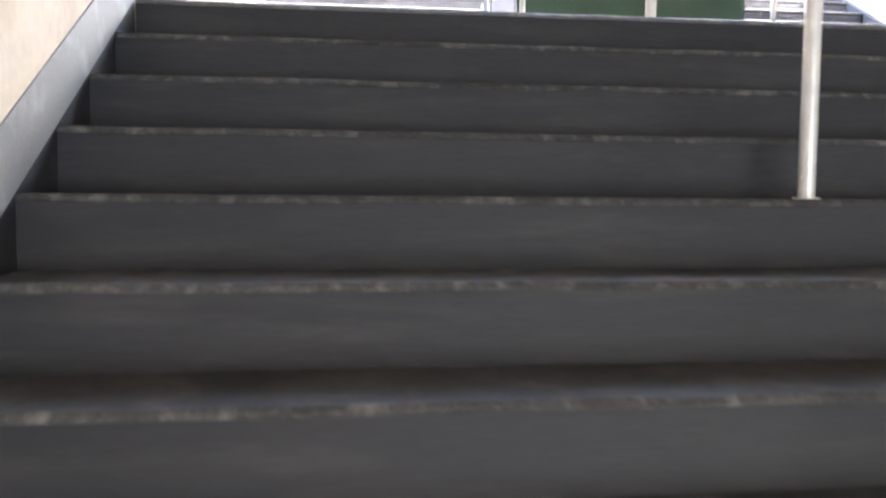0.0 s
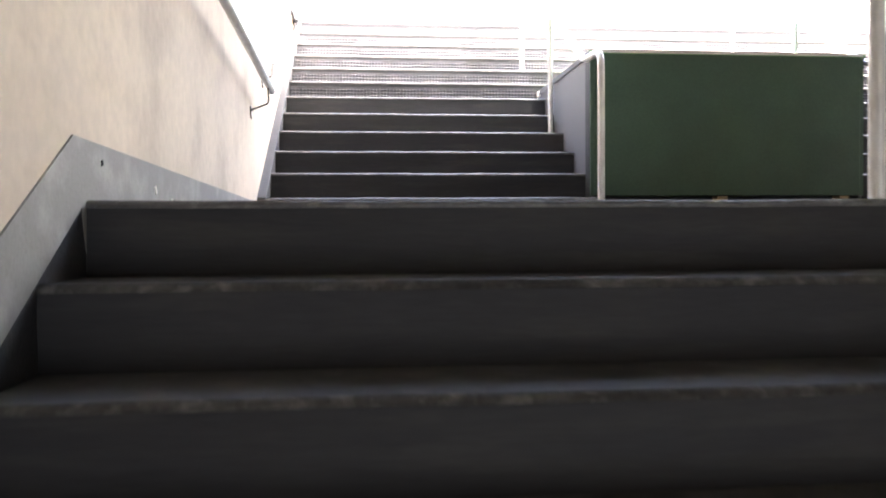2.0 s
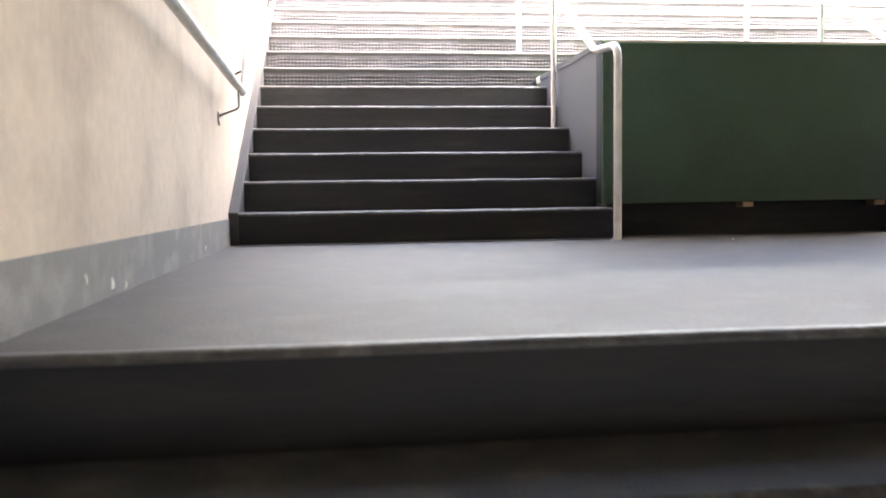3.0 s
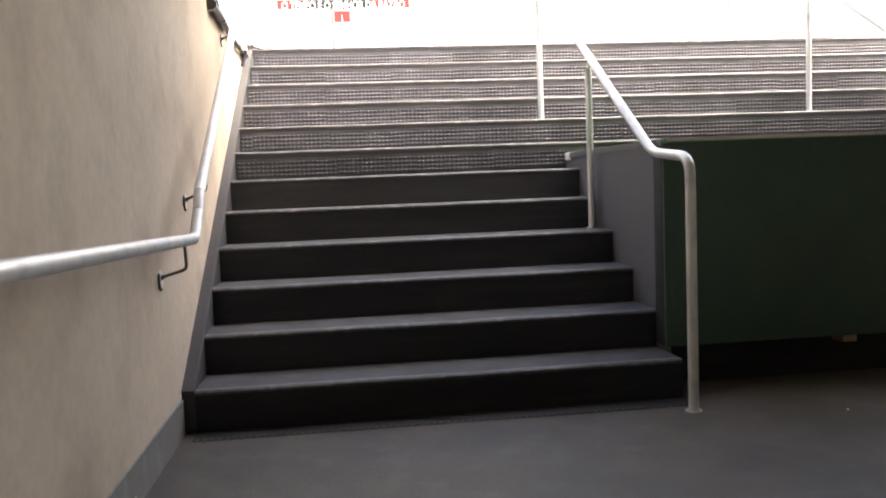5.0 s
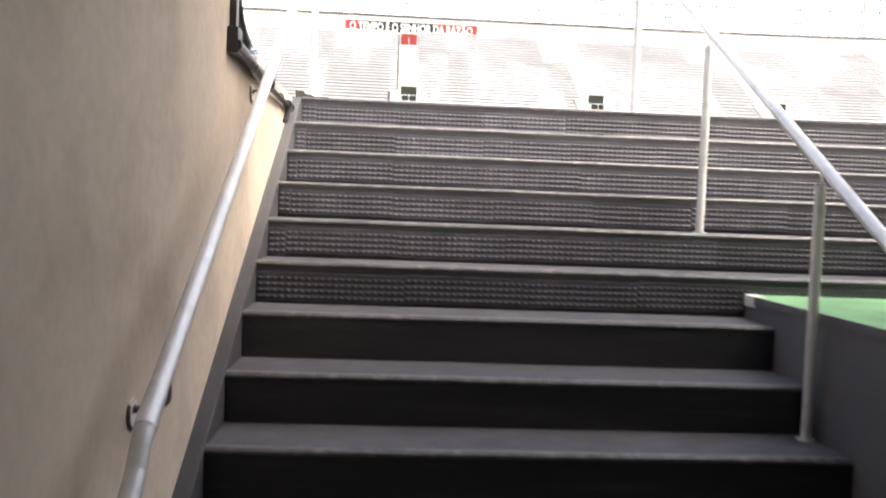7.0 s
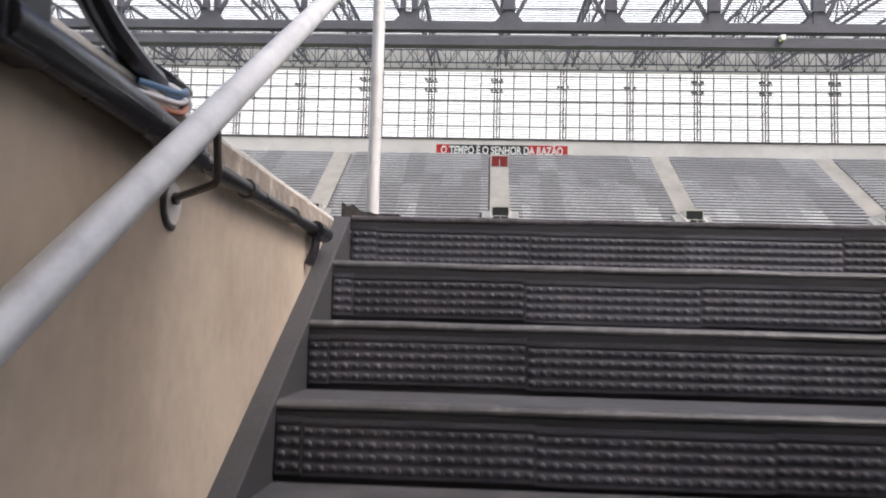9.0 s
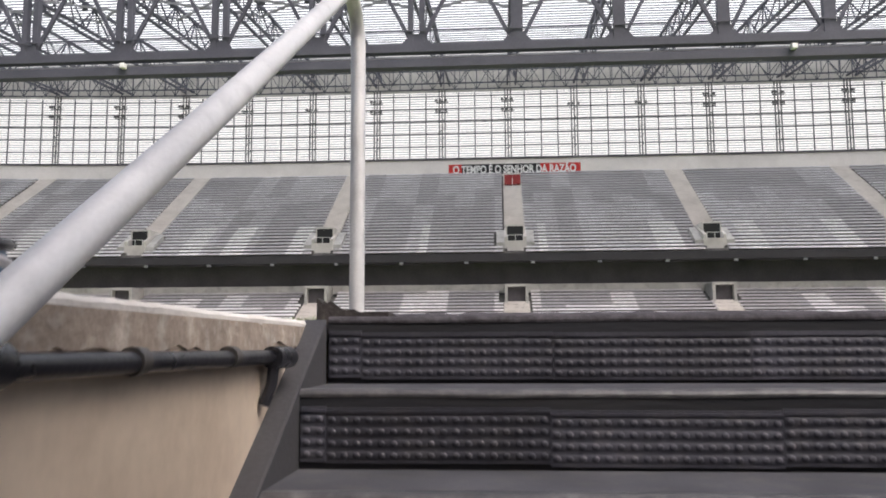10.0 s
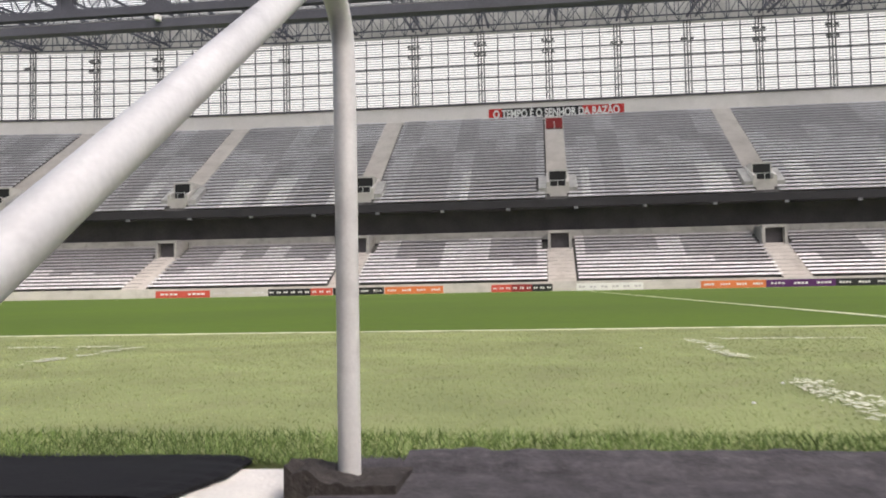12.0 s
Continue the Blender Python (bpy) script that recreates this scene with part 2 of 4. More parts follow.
# ---- building helpers ----
class Geo:
    """Collects plain polygons for one mesh."""

    def __init__(self):
        self.v, self.f = [], []

    def poly(self, *pts):
        n = len(self.v)
        self.v += [tuple(p) for p in pts]
        self.f.append(tuple(range(n, n + len(pts))))
        return self

    def hexa(self, a, b):
        """Two quads a and b, joined into a solid."""
        n = len(self.v)
        self.v += [tuple(p) for p in a] + [tuple(p) for p in b]
        self.f += [(n + 3, n + 2, n + 1, n), (n + 4, n + 5, n + 6, n + 7)]
        for i in range(4):
            j = (i + 1) % 4
            self.f.append((n + i, n + j, n + 4 + j, n + 4 + i))
        return self

    def box(self, x0, x1, y0, y1, z0, z1):
        return self.hexa([(x0, y0, z0), (x1, y0, z0), (x1, y1, z0), (x0, y1, z0)], [(x0, y0, z1), (x1, y0, z1), (x1, y1, z1), (x0, y1, z1)])

    def bar(self, a, b, w, h=None):
        """A square bar from a to b."""
        a, b = Vector(a), Vector(b)
        d = (b - a).normalized()
        up = Vector((0, 0, 1)) if abs(d.z) < 0.95 else Vector((0, 1, 0))
        s = d.cross(up).normalized() * (w / 2)
        u = s.cross(d).normalized() * ((h or w) / 2)
        return self.hexa([a - s - u, a + s - u, a + s + u, a - s + u], [b - s - u, b + s - u, b + s + u, b - s + u])

    def tube(self, pts, r, n=12, caps=True):
        """A round tube along a line of points."""
        pts = [Vector(p) for p in pts]
        base = len(self.v)
        prev = None
        for i, p in enumerate(pts):
            d = (pts[min(i + 1, len(pts) - 1)] - pts[max(i - 1, 0)]).normalized()
            if prev is None:
                ref = Vector((1, 0, 0)) if abs(d.x) < 0.9 else Vector((0, 0, 1))
                s = d.cross(ref).normalized()
            else:
                s = (prev - d * prev.dot(d)).normalized()
            prev = s
            t = d.cross(s)
            for k in range(n):
                a = 2 * math.pi * k / n
                self.v.append(tuple(p + (s * math.cos(a) + t * math.sin(a)) * r))
        for i in range(len(pts) - 1):
            for k in range(n):
                q, w = base + i * n + k, base + i * n + (k + 1) % n
                self.f.append((q, w, w + n, q + n))
        if caps:
            self.f.append(tuple(reversed(range(base, base + n))))
            e = base + (len(pts) - 1) * n
            self.f.append(tuple(range(e, e + n)))
        return self

    def mesh(self, name, material, smooth=False, bevel=0.0):
        me = bpy.data.meshes.new(name)
        me.from_pydata(self.v, [], self.f)
        if bevel:
            bm = bmesh.new()
            bm.from_mesh(me)
            bmesh.ops.recalc_face_normals(bm, faces=bm.faces)
            es = [e for e in bm.edges if len(e.link_faces) == 2 and e.calc_face_angle(0) > 0.6]
            bmesh.ops.bevel(bm, geom=es, offset=bevel, segments=2, affect="EDGES", profile=0.6, clamp_overlap=True)
            bm.to_mesh(me)
            bm.free()
        me.validate()
        if smooth:
            me.polygons.foreach_set("use_smooth", [True] * len(me.polygons))
            me.set_sharp_from_angle(angle=radians(40))
        me.materials.append(material)
        me.update()
        return me


def part(name, g, material, parent=None, label="", smooth=False, bevel=0.0):
    ob = new(name, g.mesh(name, material, smooth, bevel))
    if parent:
        ob.parent = parent
    if label:
        ob["label"] = label
    return ob


def thing(name, label, category, group="", kind="", at=(0, 0, 0)):
    """An empty that parents the parts of one thing; its parts are given in world metres."""
    ob = tagged(new(name), label, category, group, kind)
    return ob


def arc(points, radius, steps=6):
    """Round the corners of a line of points."""
    pts = [Vector(p) for p in points]
    out = [pts[0]]
    for a, b, c in zip(pts, pts[1:], pts[2:]):
        d1, d2 = (a - b).normalized(), (c - b).normalized()
        k = min(radius, (a - b).length * 0.45, (c - b).length * 0.45)
        p, q = b + d1 * k, b + d2 * k
        for i in range(steps + 1):
            t = i / steps
            out.append(p * (1 - t) ** 2 + b * 2 * t * (1 - t) + q * t * t)
    return out + [pts[-1]]


def nose_z(y):
    """Height of the upper flight's pitch line."""
    return RISE + y * RISE / TREAD


# ---- large structure: tunnel, landing, walls ----
LOWZ = LANDZ - LOWN * RISE1
LOWY = LAND - (LOWN - 1) * TREAD1
part("floor_lower", Geo().box(-0.28, XW + 0.25, -12, LOWY - 0.004, LOWZ - 0.3, LOWZ), M_TREAD)
tagged(bpy.data.objects["floor_lower"], "dark rubber floor at the foot of the stairs", "floor", kind="structure")
_g = Geo().hexa([(WALLX, LAND + 0.012, LANDZ - 0.22), (XW, LAND + 0.012, LANDZ - 0.22), (XW, -0.002, -0.25), (WALLX, -0.002, -0.25)],
                [(WALLX, LAND + 0.012, LANDZ), (XW, LAND + 0.012, LANDZ), (XW, -0.002, 0), (WALLX, -0.002, 0)])
_g.box(XR, XL2, 0.001, 1.86, -0.25, -0.002)
tagged(part("floor_landing", _g, M_LANDING), "dark grey rubber landing between two flights", "floor", kind="structure")


def side_wall(name, x0, x1, label):
    """A plastered wall along all flights, from below the lower floor to the coping."""
    w = thing(name, label, "wall", kind="structure")
    part("plaster", Geo().box(x0, x1, -12, 3.76, LOWZ - 0.3, 2.12), M_PLASTER, w)
    g = Geo()
    n = 110
    ring = []
    for i in range(n + 1):     # one continuous, unevenly broken coping
        y = 1.481 + i * 2.279 / n
        e = 0.003 * noise.noise((y * 7, x0, 1)) + 0.003 * noise.noise((y * 31, x0, 4))
        a = 0.004 * noise.noise((y * 3, x0, 9)) + 0.002 * noise.noise((y * 23, x0, 3))
        ring.append([(x0 + 0.002, y, 2.118), (x0 + 0.004, y, 2.146 + a), (x1 - 0.006 + e, y, 2.148 + a), (x1 + 0.003 + e, y, 2.140 + a)])
        ring[-1].append((x1 + 0.002, y, 2.118))
    for p, q in zip(ring, ring[1:]):
        for k in range(4):
            g.poly(p[k], p[k + 1], q[k + 1], q[k])
    g.poly(*reversed(ring[0])).poly(*ring[-1])
    part("coping", g, M_RAW, w, "pale mortar coping")
    g = Geo()
    s = 1 if x0 < 0 else -1
    xf = x1 if x0 < 0 else x0
    rows = []
    for i in range(61):      # broken render below the coping, uneven at its lower edge
        y = 1.481 + i * 2.26 / 60
        d = 0.004 + 0.006 * abs(noise.noise((y * 12, 3, 2)))
        lo = 2.072 - 0.022 * noise.noise((y * 5, 7, x0)) - 0.012 * noise.noise((y * 21, 1, x0))
        rows.append([(xf - s * 0.01, y, lo), (xf + s * d, y, lo + 0.006), (xf + s * (d + 0.003 * noise.noise((y * 30, 5, 5))), y, 0.5 * (lo + 2.13)), (xf + s * 0.004, y, 2.132)])
    for p, q in zip(rows, rows[1:]):
        for k in range(3):
            g.poly(p[k], p[k + 1], q[k + 1], q[k])
    part("render_edge", g, M_RAWEDGE, w, "brown broken render under the coping")
    part("upper_plaster", Geo().box(x0, x1, -12, 1.48, 2.12, 5.0), M_PLASTER, w)
    return w


side_wall("wall_west", -0.29, WALLX, "beige plastered side wall with pale broken coping")
side_wall("wall_east", XW + 0.05, XW + 0.29, "beige plastered far side wall of the stairs")
# unseen end wall; its opening is added to house the fill lamp
_g = Geo().box(-0.32, 0.88, -12.3, -12, LOWZ - 0.3, 3.8).box(5.32, XW + 0.28, -12.3, -12, LOWZ - 0.3, 3.8).box(0.88, 5.32, -12.3, -12, LOWZ + 2.3, 3.8)
tagged(part("wall_back", _g, M_PLASTER), "plain beige unseen wall closing the tunnel, gap added for the fill lamp", "wall", kind="structure")
# unseen slab; its front edge is placed to shade landing and lower steps
tagged(part("ceiling", Geo().box(-0.6, XW + 0.6, -12.3, 0.35, 3.8, 4.1), M_PALE), "unseen concrete ceiling that shades the lower stairs", "ceiling", kind="structure")


def skirting():
    """Grey painted band at the foot of the wall, down the lower flight and along the landing."""
    s = thing("baseboard", "grey painted skirting band with chipped paint", "skirting", kind="structure")
    x0, x1 = WALLX - 0.02, WALLX + 0.005
    h = 0.145
    yb = LAND - LOWN * TREAD1
    zb = LANDZ - LOWN * RISE1
    part("dark_edge", Geo().hexa([(x0, LAND, LANDZ - 0.25), (x1 - 0.001, LAND, LANDZ - 0.25), (x1 - 0.001, yb, zb - 0.25), (x0, yb, zb - 0.25)],
                                 [(x0, LAND, LANDZ), (x1 - 0.001, LAND, LANDZ), (x1 - 0.001, yb, zb), (x0, yb, zb)]), M_RUBBER, s, "dark rubber edge below the band")
    ya, hs = LAND - 0.08, h + 0.08 * RISE1 / TREAD1
    part("sloped_band", Geo().hexa([(x0, LAND, LANDZ + 0.001), (x1, LAND, LANDZ + 0.001), (x1, yb, zb + 0.001), (x0, yb, zb + 0.001)],
                                   [(x0, ya, LANDZ + h), (x1, ya, LANDZ + h), (x1, yb, zb + hs), (x0, yb, zb + hs)]), M_BAND, s)
    part("level_band", Geo().hexa([(x0, LAND, -0.1), (x1, LAND, -0.1), (x1 + 0.003, -0.003, -0.1), (x0, -0.003, -0.1)],
                                  [(x0, ya, LANDZ + h), (x1, ya, LANDZ + h), (x1 + 0.003, -0.003, 0.15), (x0, -0.003, 0.15)]), M_BAND, s)
    # first disc paints the dark of a screw hole; the others are chipped paint
    for i, (y, z, r, m) in enumerate(((-3.19, 0.122, 0.0045, M_BLACK), (-2.65, 0.080, 0.010, M_RAW), (-2.42, 0.052, 0.013, M_RAW), (-2.28, 0.035, 0.007, M_RAW), (-0.86, 0.045, 0.007, M_RAW))):
        g = Geo()
        ring = [(x1 + 0.0045, y + r * (1 + 1.1 * noise.noise((a * 1.7, i * 3.1, 2.3))) * math.cos(a * 0.785), z + 1.3 * r * (1 + 1.1 * noise.noise((a * 1.7, i * 3.1, 2.3))) * math.sin(a * 0.785)) for a in range(8)]
        for p, q in zip(ring, ring[1:] + ring[:1]):
            g.poly((x1 + 0.005, y, z), p, q).poly(p, (x1 - 0.004, p[1], p[2]), (x1 - 0.004, q[1], q[2]), q)
        part("paint_chip" if i else "screw_hole", g, m, s, "chipped pale patch" if i else "black disc painted as the shade of a screw hole")


skirting()


def stringer(x0, x1):
    s = tagged(part("trim", Geo().hexa([(x0, -0.0, -0.1), (x1, -0.0, -0.1), (x1, 3.40, -0.1), (x0, 3.40, -0.1)],
                                [(x0, -0.0, nose_z(0) + 0.004), (x1, -0.0, nose_z(0) + 0.004), (x1, 3.40, nose_z(3.40) + 0.004), (x0, 3.40, nose_z(3.40) + 0.004)]), M_STRING, bevel=0.006),
               "dark grey sloped stringer between wall and steps", "stringer", kind="structure")
    return s


stringer(WALLX - 0.01, 0.0)
stringer(XW, XW + 0.06)


# ---- steps ----
def step_block(parent, x0, x1, y, z, depth, rise, nose=M_NOSE, skirt=0.05, top=M_TREAD, wide=0.03):
    """One step: solid block, worn grey tread, rounded nosing."""
    st = part("step", Geo().box(x0, x1, y, y + depth + skirt, z - rise, z - 0.006), M_RUBBER, parent)
    part("tread", Geo().box(x0, x1, y + wide - 0.008, y + depth - 0.001, z - 0.03, z), top, st)
    g = Geo()
    n = max(4, int((x1 - x0) / 0.22))
    pts = []
    for i in range(n + 1):
        pts.append((x0 + (x1 - x0) * i / n, 0.003 * (random.random() - 0.5), 0.003 * (random.random() - 0.5)))
    prof = [(wide, -0.012), (wide, 0.001), (0.008, 0.001), (0.0, -0.004), (-0.004, -0.010), (-0.003, -0.017), (0.004, -0.020)]
    for a, b in zip(pts, pts[1:]):
        for p, q in zip(prof, prof[1:]):
            g.poly((a[0], y + p[0] + a[1], z + p[1] + a[2]), (a[0], y + q[0] + a[1], z + q[1] + a[2]), (b[0], y + q[0] + b[1], z + q[1] + b[2]), (b[0], y + p[0] + b[1], z + p[1] + b[2]))
    part("nosing", g, nose, st, "worn scuffed nosing edge", smooth=True)
    return st


lower = thing("lower_staircase", "wide dark rubber stairs with worn edges rising to a landing", "stairs")
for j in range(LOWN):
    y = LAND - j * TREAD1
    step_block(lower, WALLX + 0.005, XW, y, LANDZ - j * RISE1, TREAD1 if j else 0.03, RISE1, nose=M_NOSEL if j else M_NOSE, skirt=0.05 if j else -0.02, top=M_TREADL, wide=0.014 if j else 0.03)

upper = thing("upper_staircase", "black rubber stairs with studded risers up to the pitch", "stairs")
upper_steps = {}
for k in range(1, 13):
    y, z = (k - 1) * TREAD, k * RISE
    spans = [(0.0, XR), (XL2, XW)] if k < 7 else [(0.0, XW)]
    for x0, x1 in spans:
        st = step_block(upper, x0, x1, y, z, TREAD if k < 12 else 0.40, RISE, nose=M_NOSE if k < 12 else M_STRIP, top=M_TREAD if k < 12 else M_STRIP)
        if x0 == 0.0:
            upper_steps[k] = st
side_stairs = thing("neighbour_staircase", "black rubber stairs beyond the low wall", "stairs")
side_steps = {}
for k in range(8, 13):
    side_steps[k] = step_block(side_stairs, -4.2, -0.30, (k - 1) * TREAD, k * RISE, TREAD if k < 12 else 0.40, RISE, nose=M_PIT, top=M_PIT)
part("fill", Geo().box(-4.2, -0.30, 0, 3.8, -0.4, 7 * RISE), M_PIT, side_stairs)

cover = Geo()
rows = []
for i in range(25):      # ragged edge of the cover where it laps over the coping
    yy = 3.44 + i * 0.37 / 24
    xe = -0.272 + 0.05 * min(1.0, max(0.0, (yy - 3.44) / 0.2)) + 0.008 * noise.noise((yy * 25, 2, 4))
    zz = 2.160 + 0.004 * noise.noise((yy * 18, 6, 1))
    rows.append([(-0.62, yy, TOPZ + 0.002), (-0.34, yy, TOPZ + 0.006), (xe - 0.03, yy, zz + 0.003), (xe, yy, zz - 0.002), (xe - 0.002, yy, 2.149)])
for p, q in zip(rows, rows[1:]):
    for k in range(4):
        cover.poly(p[k], p[k + 1], q[k + 1], q[k])
cover.poly(*reversed(rows[0]))
part("cover_edge", cover, M_PIT, side_stairs, "black rubber cover lapping over the coping", smooth=True)

# rubber lip at the head of the stairs, against the turf
lip = Geo()
rows = []
for i in range(211):      # uneven, frayed along its back edge
    xa = 0.13 + i * (XW - 0.13) / 210
    h = 0.016 + 0.008 * noise.noise((xa * 3, 2, 1)) + 0.006 * noise.noise((xa * 17, 5, 1))
    d = 0.012 * noise.noise((xa * 6, 1, 7)) + 0.008 * noise.noise((xa * 31, 3, 7))
    rows.append([(xa, 3.66 + d, TOPZ - 0.002), (xa, 3.71 + d, TOPZ + h * 0.8), (xa, 3.79, TOPZ + h + 0.006), (xa, 3.835 + d, TOPZ + h), (xa, 3.85 + d, TOPZ - 0.03)])
for p, q in zip(rows, rows[1:]):
    for k in range(4):
        lip.poly(p[k], q[k], q[k + 1], p[k + 1])
part("edge_strip", lip, M_STRIP, upper, "torn rubber edge strip")
flap = Geo()
ring = []
for i in range(29):      # crumpled sheet that curls up towards the wall
    t = i / 28
    wob = 0.006 * noise.noise((t * 9, 4, 2)) + 0.004 * noise.noise((t * 23, 1, 6))
    h = 0.016 + 0.040 * max(0.0, 1 - t / 0.55) ** 1.3 + wob
    xa = -0.046 + 0.20 * t + 0.004 * noise.noise((t * 14, 8, 3))
    col = [(xa, 3.472 + 0.02 * t, TOPZ - 0.045)]
    for m in range(9):
        v = m / 8
        yy = 3.475 + 0.02 * t + v * 0.20
        bump = 0.75 + 0.35 * math.sin(2.2 * v + 0.7) + 0.30 * noise.noise((t * 7, v * 5, 9))
        col.append((xa + 0.006 * noise.noise((v * 6, t * 5, 3)), yy, TOPZ + h * bump * (1 - 0.5 * v)))
    col.append((xa, 3.70, TOPZ - 0.002))
    ring.append(col)
for p, q in zip(ring, ring[1:]):
    for k in range(len(p) - 1):
        flap.poly(p[k], p[k + 1], q[k + 1], q[k])
flap.poly(*reversed(ring[0])).poly(*ring[-1])
part("torn_corner", flap, M_FLAP, upper, "torn upturned corner of the rubber cover", smooth=True)

# drain grate at the foot of the first riser
grate = thing("drain_grate", "narrow dark drain grate at the foot of the stairs", "drain grate")
# flat black strip on the landing; the depth shade of the slot is painted
part("channel", Geo().box(0.0, XR, -0.125, -0.004, -0.02, 0.0042), M_BLACK, grate, "black strip painted as the shade of the drain slot")
_bar = Geo().box(-0.006, 0.006, -0.137, -0.112, -0.01, 0.0062).mesh("bar", M_TREAD)
for i in range(70):
    o = new("bar", _bar)
    o.parent = grate
    o.location = (0.018 + i * (XR - 0.036) / 69, 0, 0)


# ---- green box between the two side flights ----
box = thing("green_box", "dark green boxed podium with turf top and grey sides", "podium")
bx0, bx1, by0, by1 = XR + 0.002, XL2 - 0.002, 0.18, 1.862
part("front_panel", Geo().box(bx0 + 0.028, bx1 - 0.028, by0, by0 + 0.03, 0.20, 1.165), M_GREEN, box, "dark green front panel", bevel=0.004)
for xa, xb in ((bx0, bx0 + 0.03), (bx1 - 0.03, bx1)):
    part("side_panel", Geo().box(xa, xb, by0 + 0.024, by1, 0.0, 1.163), M_GREYBOX, box, "grey side panel", bevel=0.003)
    xo = xa - 0.003 if xa < 3 else xb
    # black colour puts the shade of the green return onto the side
    part("return_panel", Geo().box(xo, xo + 0.003, by0 + 0.024, by0 + 0.125, 0.20, 1.161), M_RUBBER, box, "green return panel with its shade painted black")
    part("corner_panel", Geo().box(xa - 0.0015, xb - 0.003, by0 + 0.002, by0 + 0.022, 0.20, 1.16), M_GREEN, box, "dark green return panel")
part("plinth", Geo().box(bx0 + 0.03, bx1 - 0.03, by0 + 0.10, by1, 0.0, 0.20), M_RUBBER, box, "black recessed plinth")
part("deck", Geo().box(bx0 - 0.004, bx1 + 0.004, by0 - 0.006, by1 + 0.002, 1.164, 1.182), M_TURFTOP, box, "bright green artificial turf top")
for xa in (bx0 - 0.009, bx1 + 0.0045):
    part("deck_edge", Geo().box(xa, xa + 0.0045, by0 + 0.01, by1 - 0.01, 1.150, 1.1825), M_GREYBOX, box, "grey deck edge trim")
part("frayed_corner", Geo().box(bx0 - 0.012, bx0 + 0.05, by1 - 0.12, by1 - 0.02, 1.135, 1.1855), M_RAW, box, "pale frayed corner of the turf", bevel=0.006)
part("front_edge", Geo().box(bx0 + 0.01, bx1 - 0.01, by0 - 0.0105, by0 - 0.0065, 1.168, 1.1835), M_RAW, box, "pale frayed front edge of the turf")
for xx in (3.085, 3.97):
    part("timber_block", Geo().box(xx - 0.035, xx + 0.035, by0 + 0.004, by0 + 0.098, 0.168, 0.199), M_WOOD, box, "raw timber support block", bevel=0.003)


# ---- handrails ----
def stair_rail(x, mirror=False):
    """Free-standing tube rail beside the podium, from the landing to the pitch."""
    r = thing("stair_handrail", "brushed steel tube handrail on posts beside the podium", "handrail", "stair handrails")
    sl = 0.62
    pts = arc([(x, -0.22, 0.0), (x, -0.22, 1.085), (x, 0.20, 1.12), (x, 3.46, 1.12 + sl * 3.26), (x, 3.57, 1.12 + sl * 3.26 - 0.06), (x, 3.57, TOPZ)], 0.09)
    part("rail_tube", Geo().tube(pts, 0.0225, 14), M_STEEL, r, smooth=True)
    for y, k in ((1.17, 4), (2.32, 8)):
        top = 1.12 + sl * (y - 0.2)
        p = part("post", Geo().tube([(x, y, k * RISE), (x, y, top - 0.075)], 0.019, 14), M_STEEL, r, smooth=True)
        part("pin", Geo().tube([(x, y, top - 0.076), (x, y, top - 0.012)], 0.006, 8), M_STEEL, p, smooth=True)
        part("collar", Geo().tube([(x, y, k * RISE), (x, y, k * RISE + 0.006)], 0.033, 14), M_STEEL, p, smooth=True)
    part("foot", Geo().tube([(x, -0.22, 0.0), (x, -0.22, 0.008)], 0.036, 14), M_STEEL, r, smooth=True)
    return r


stair_rail(2.105)
stair_rail(4.15)


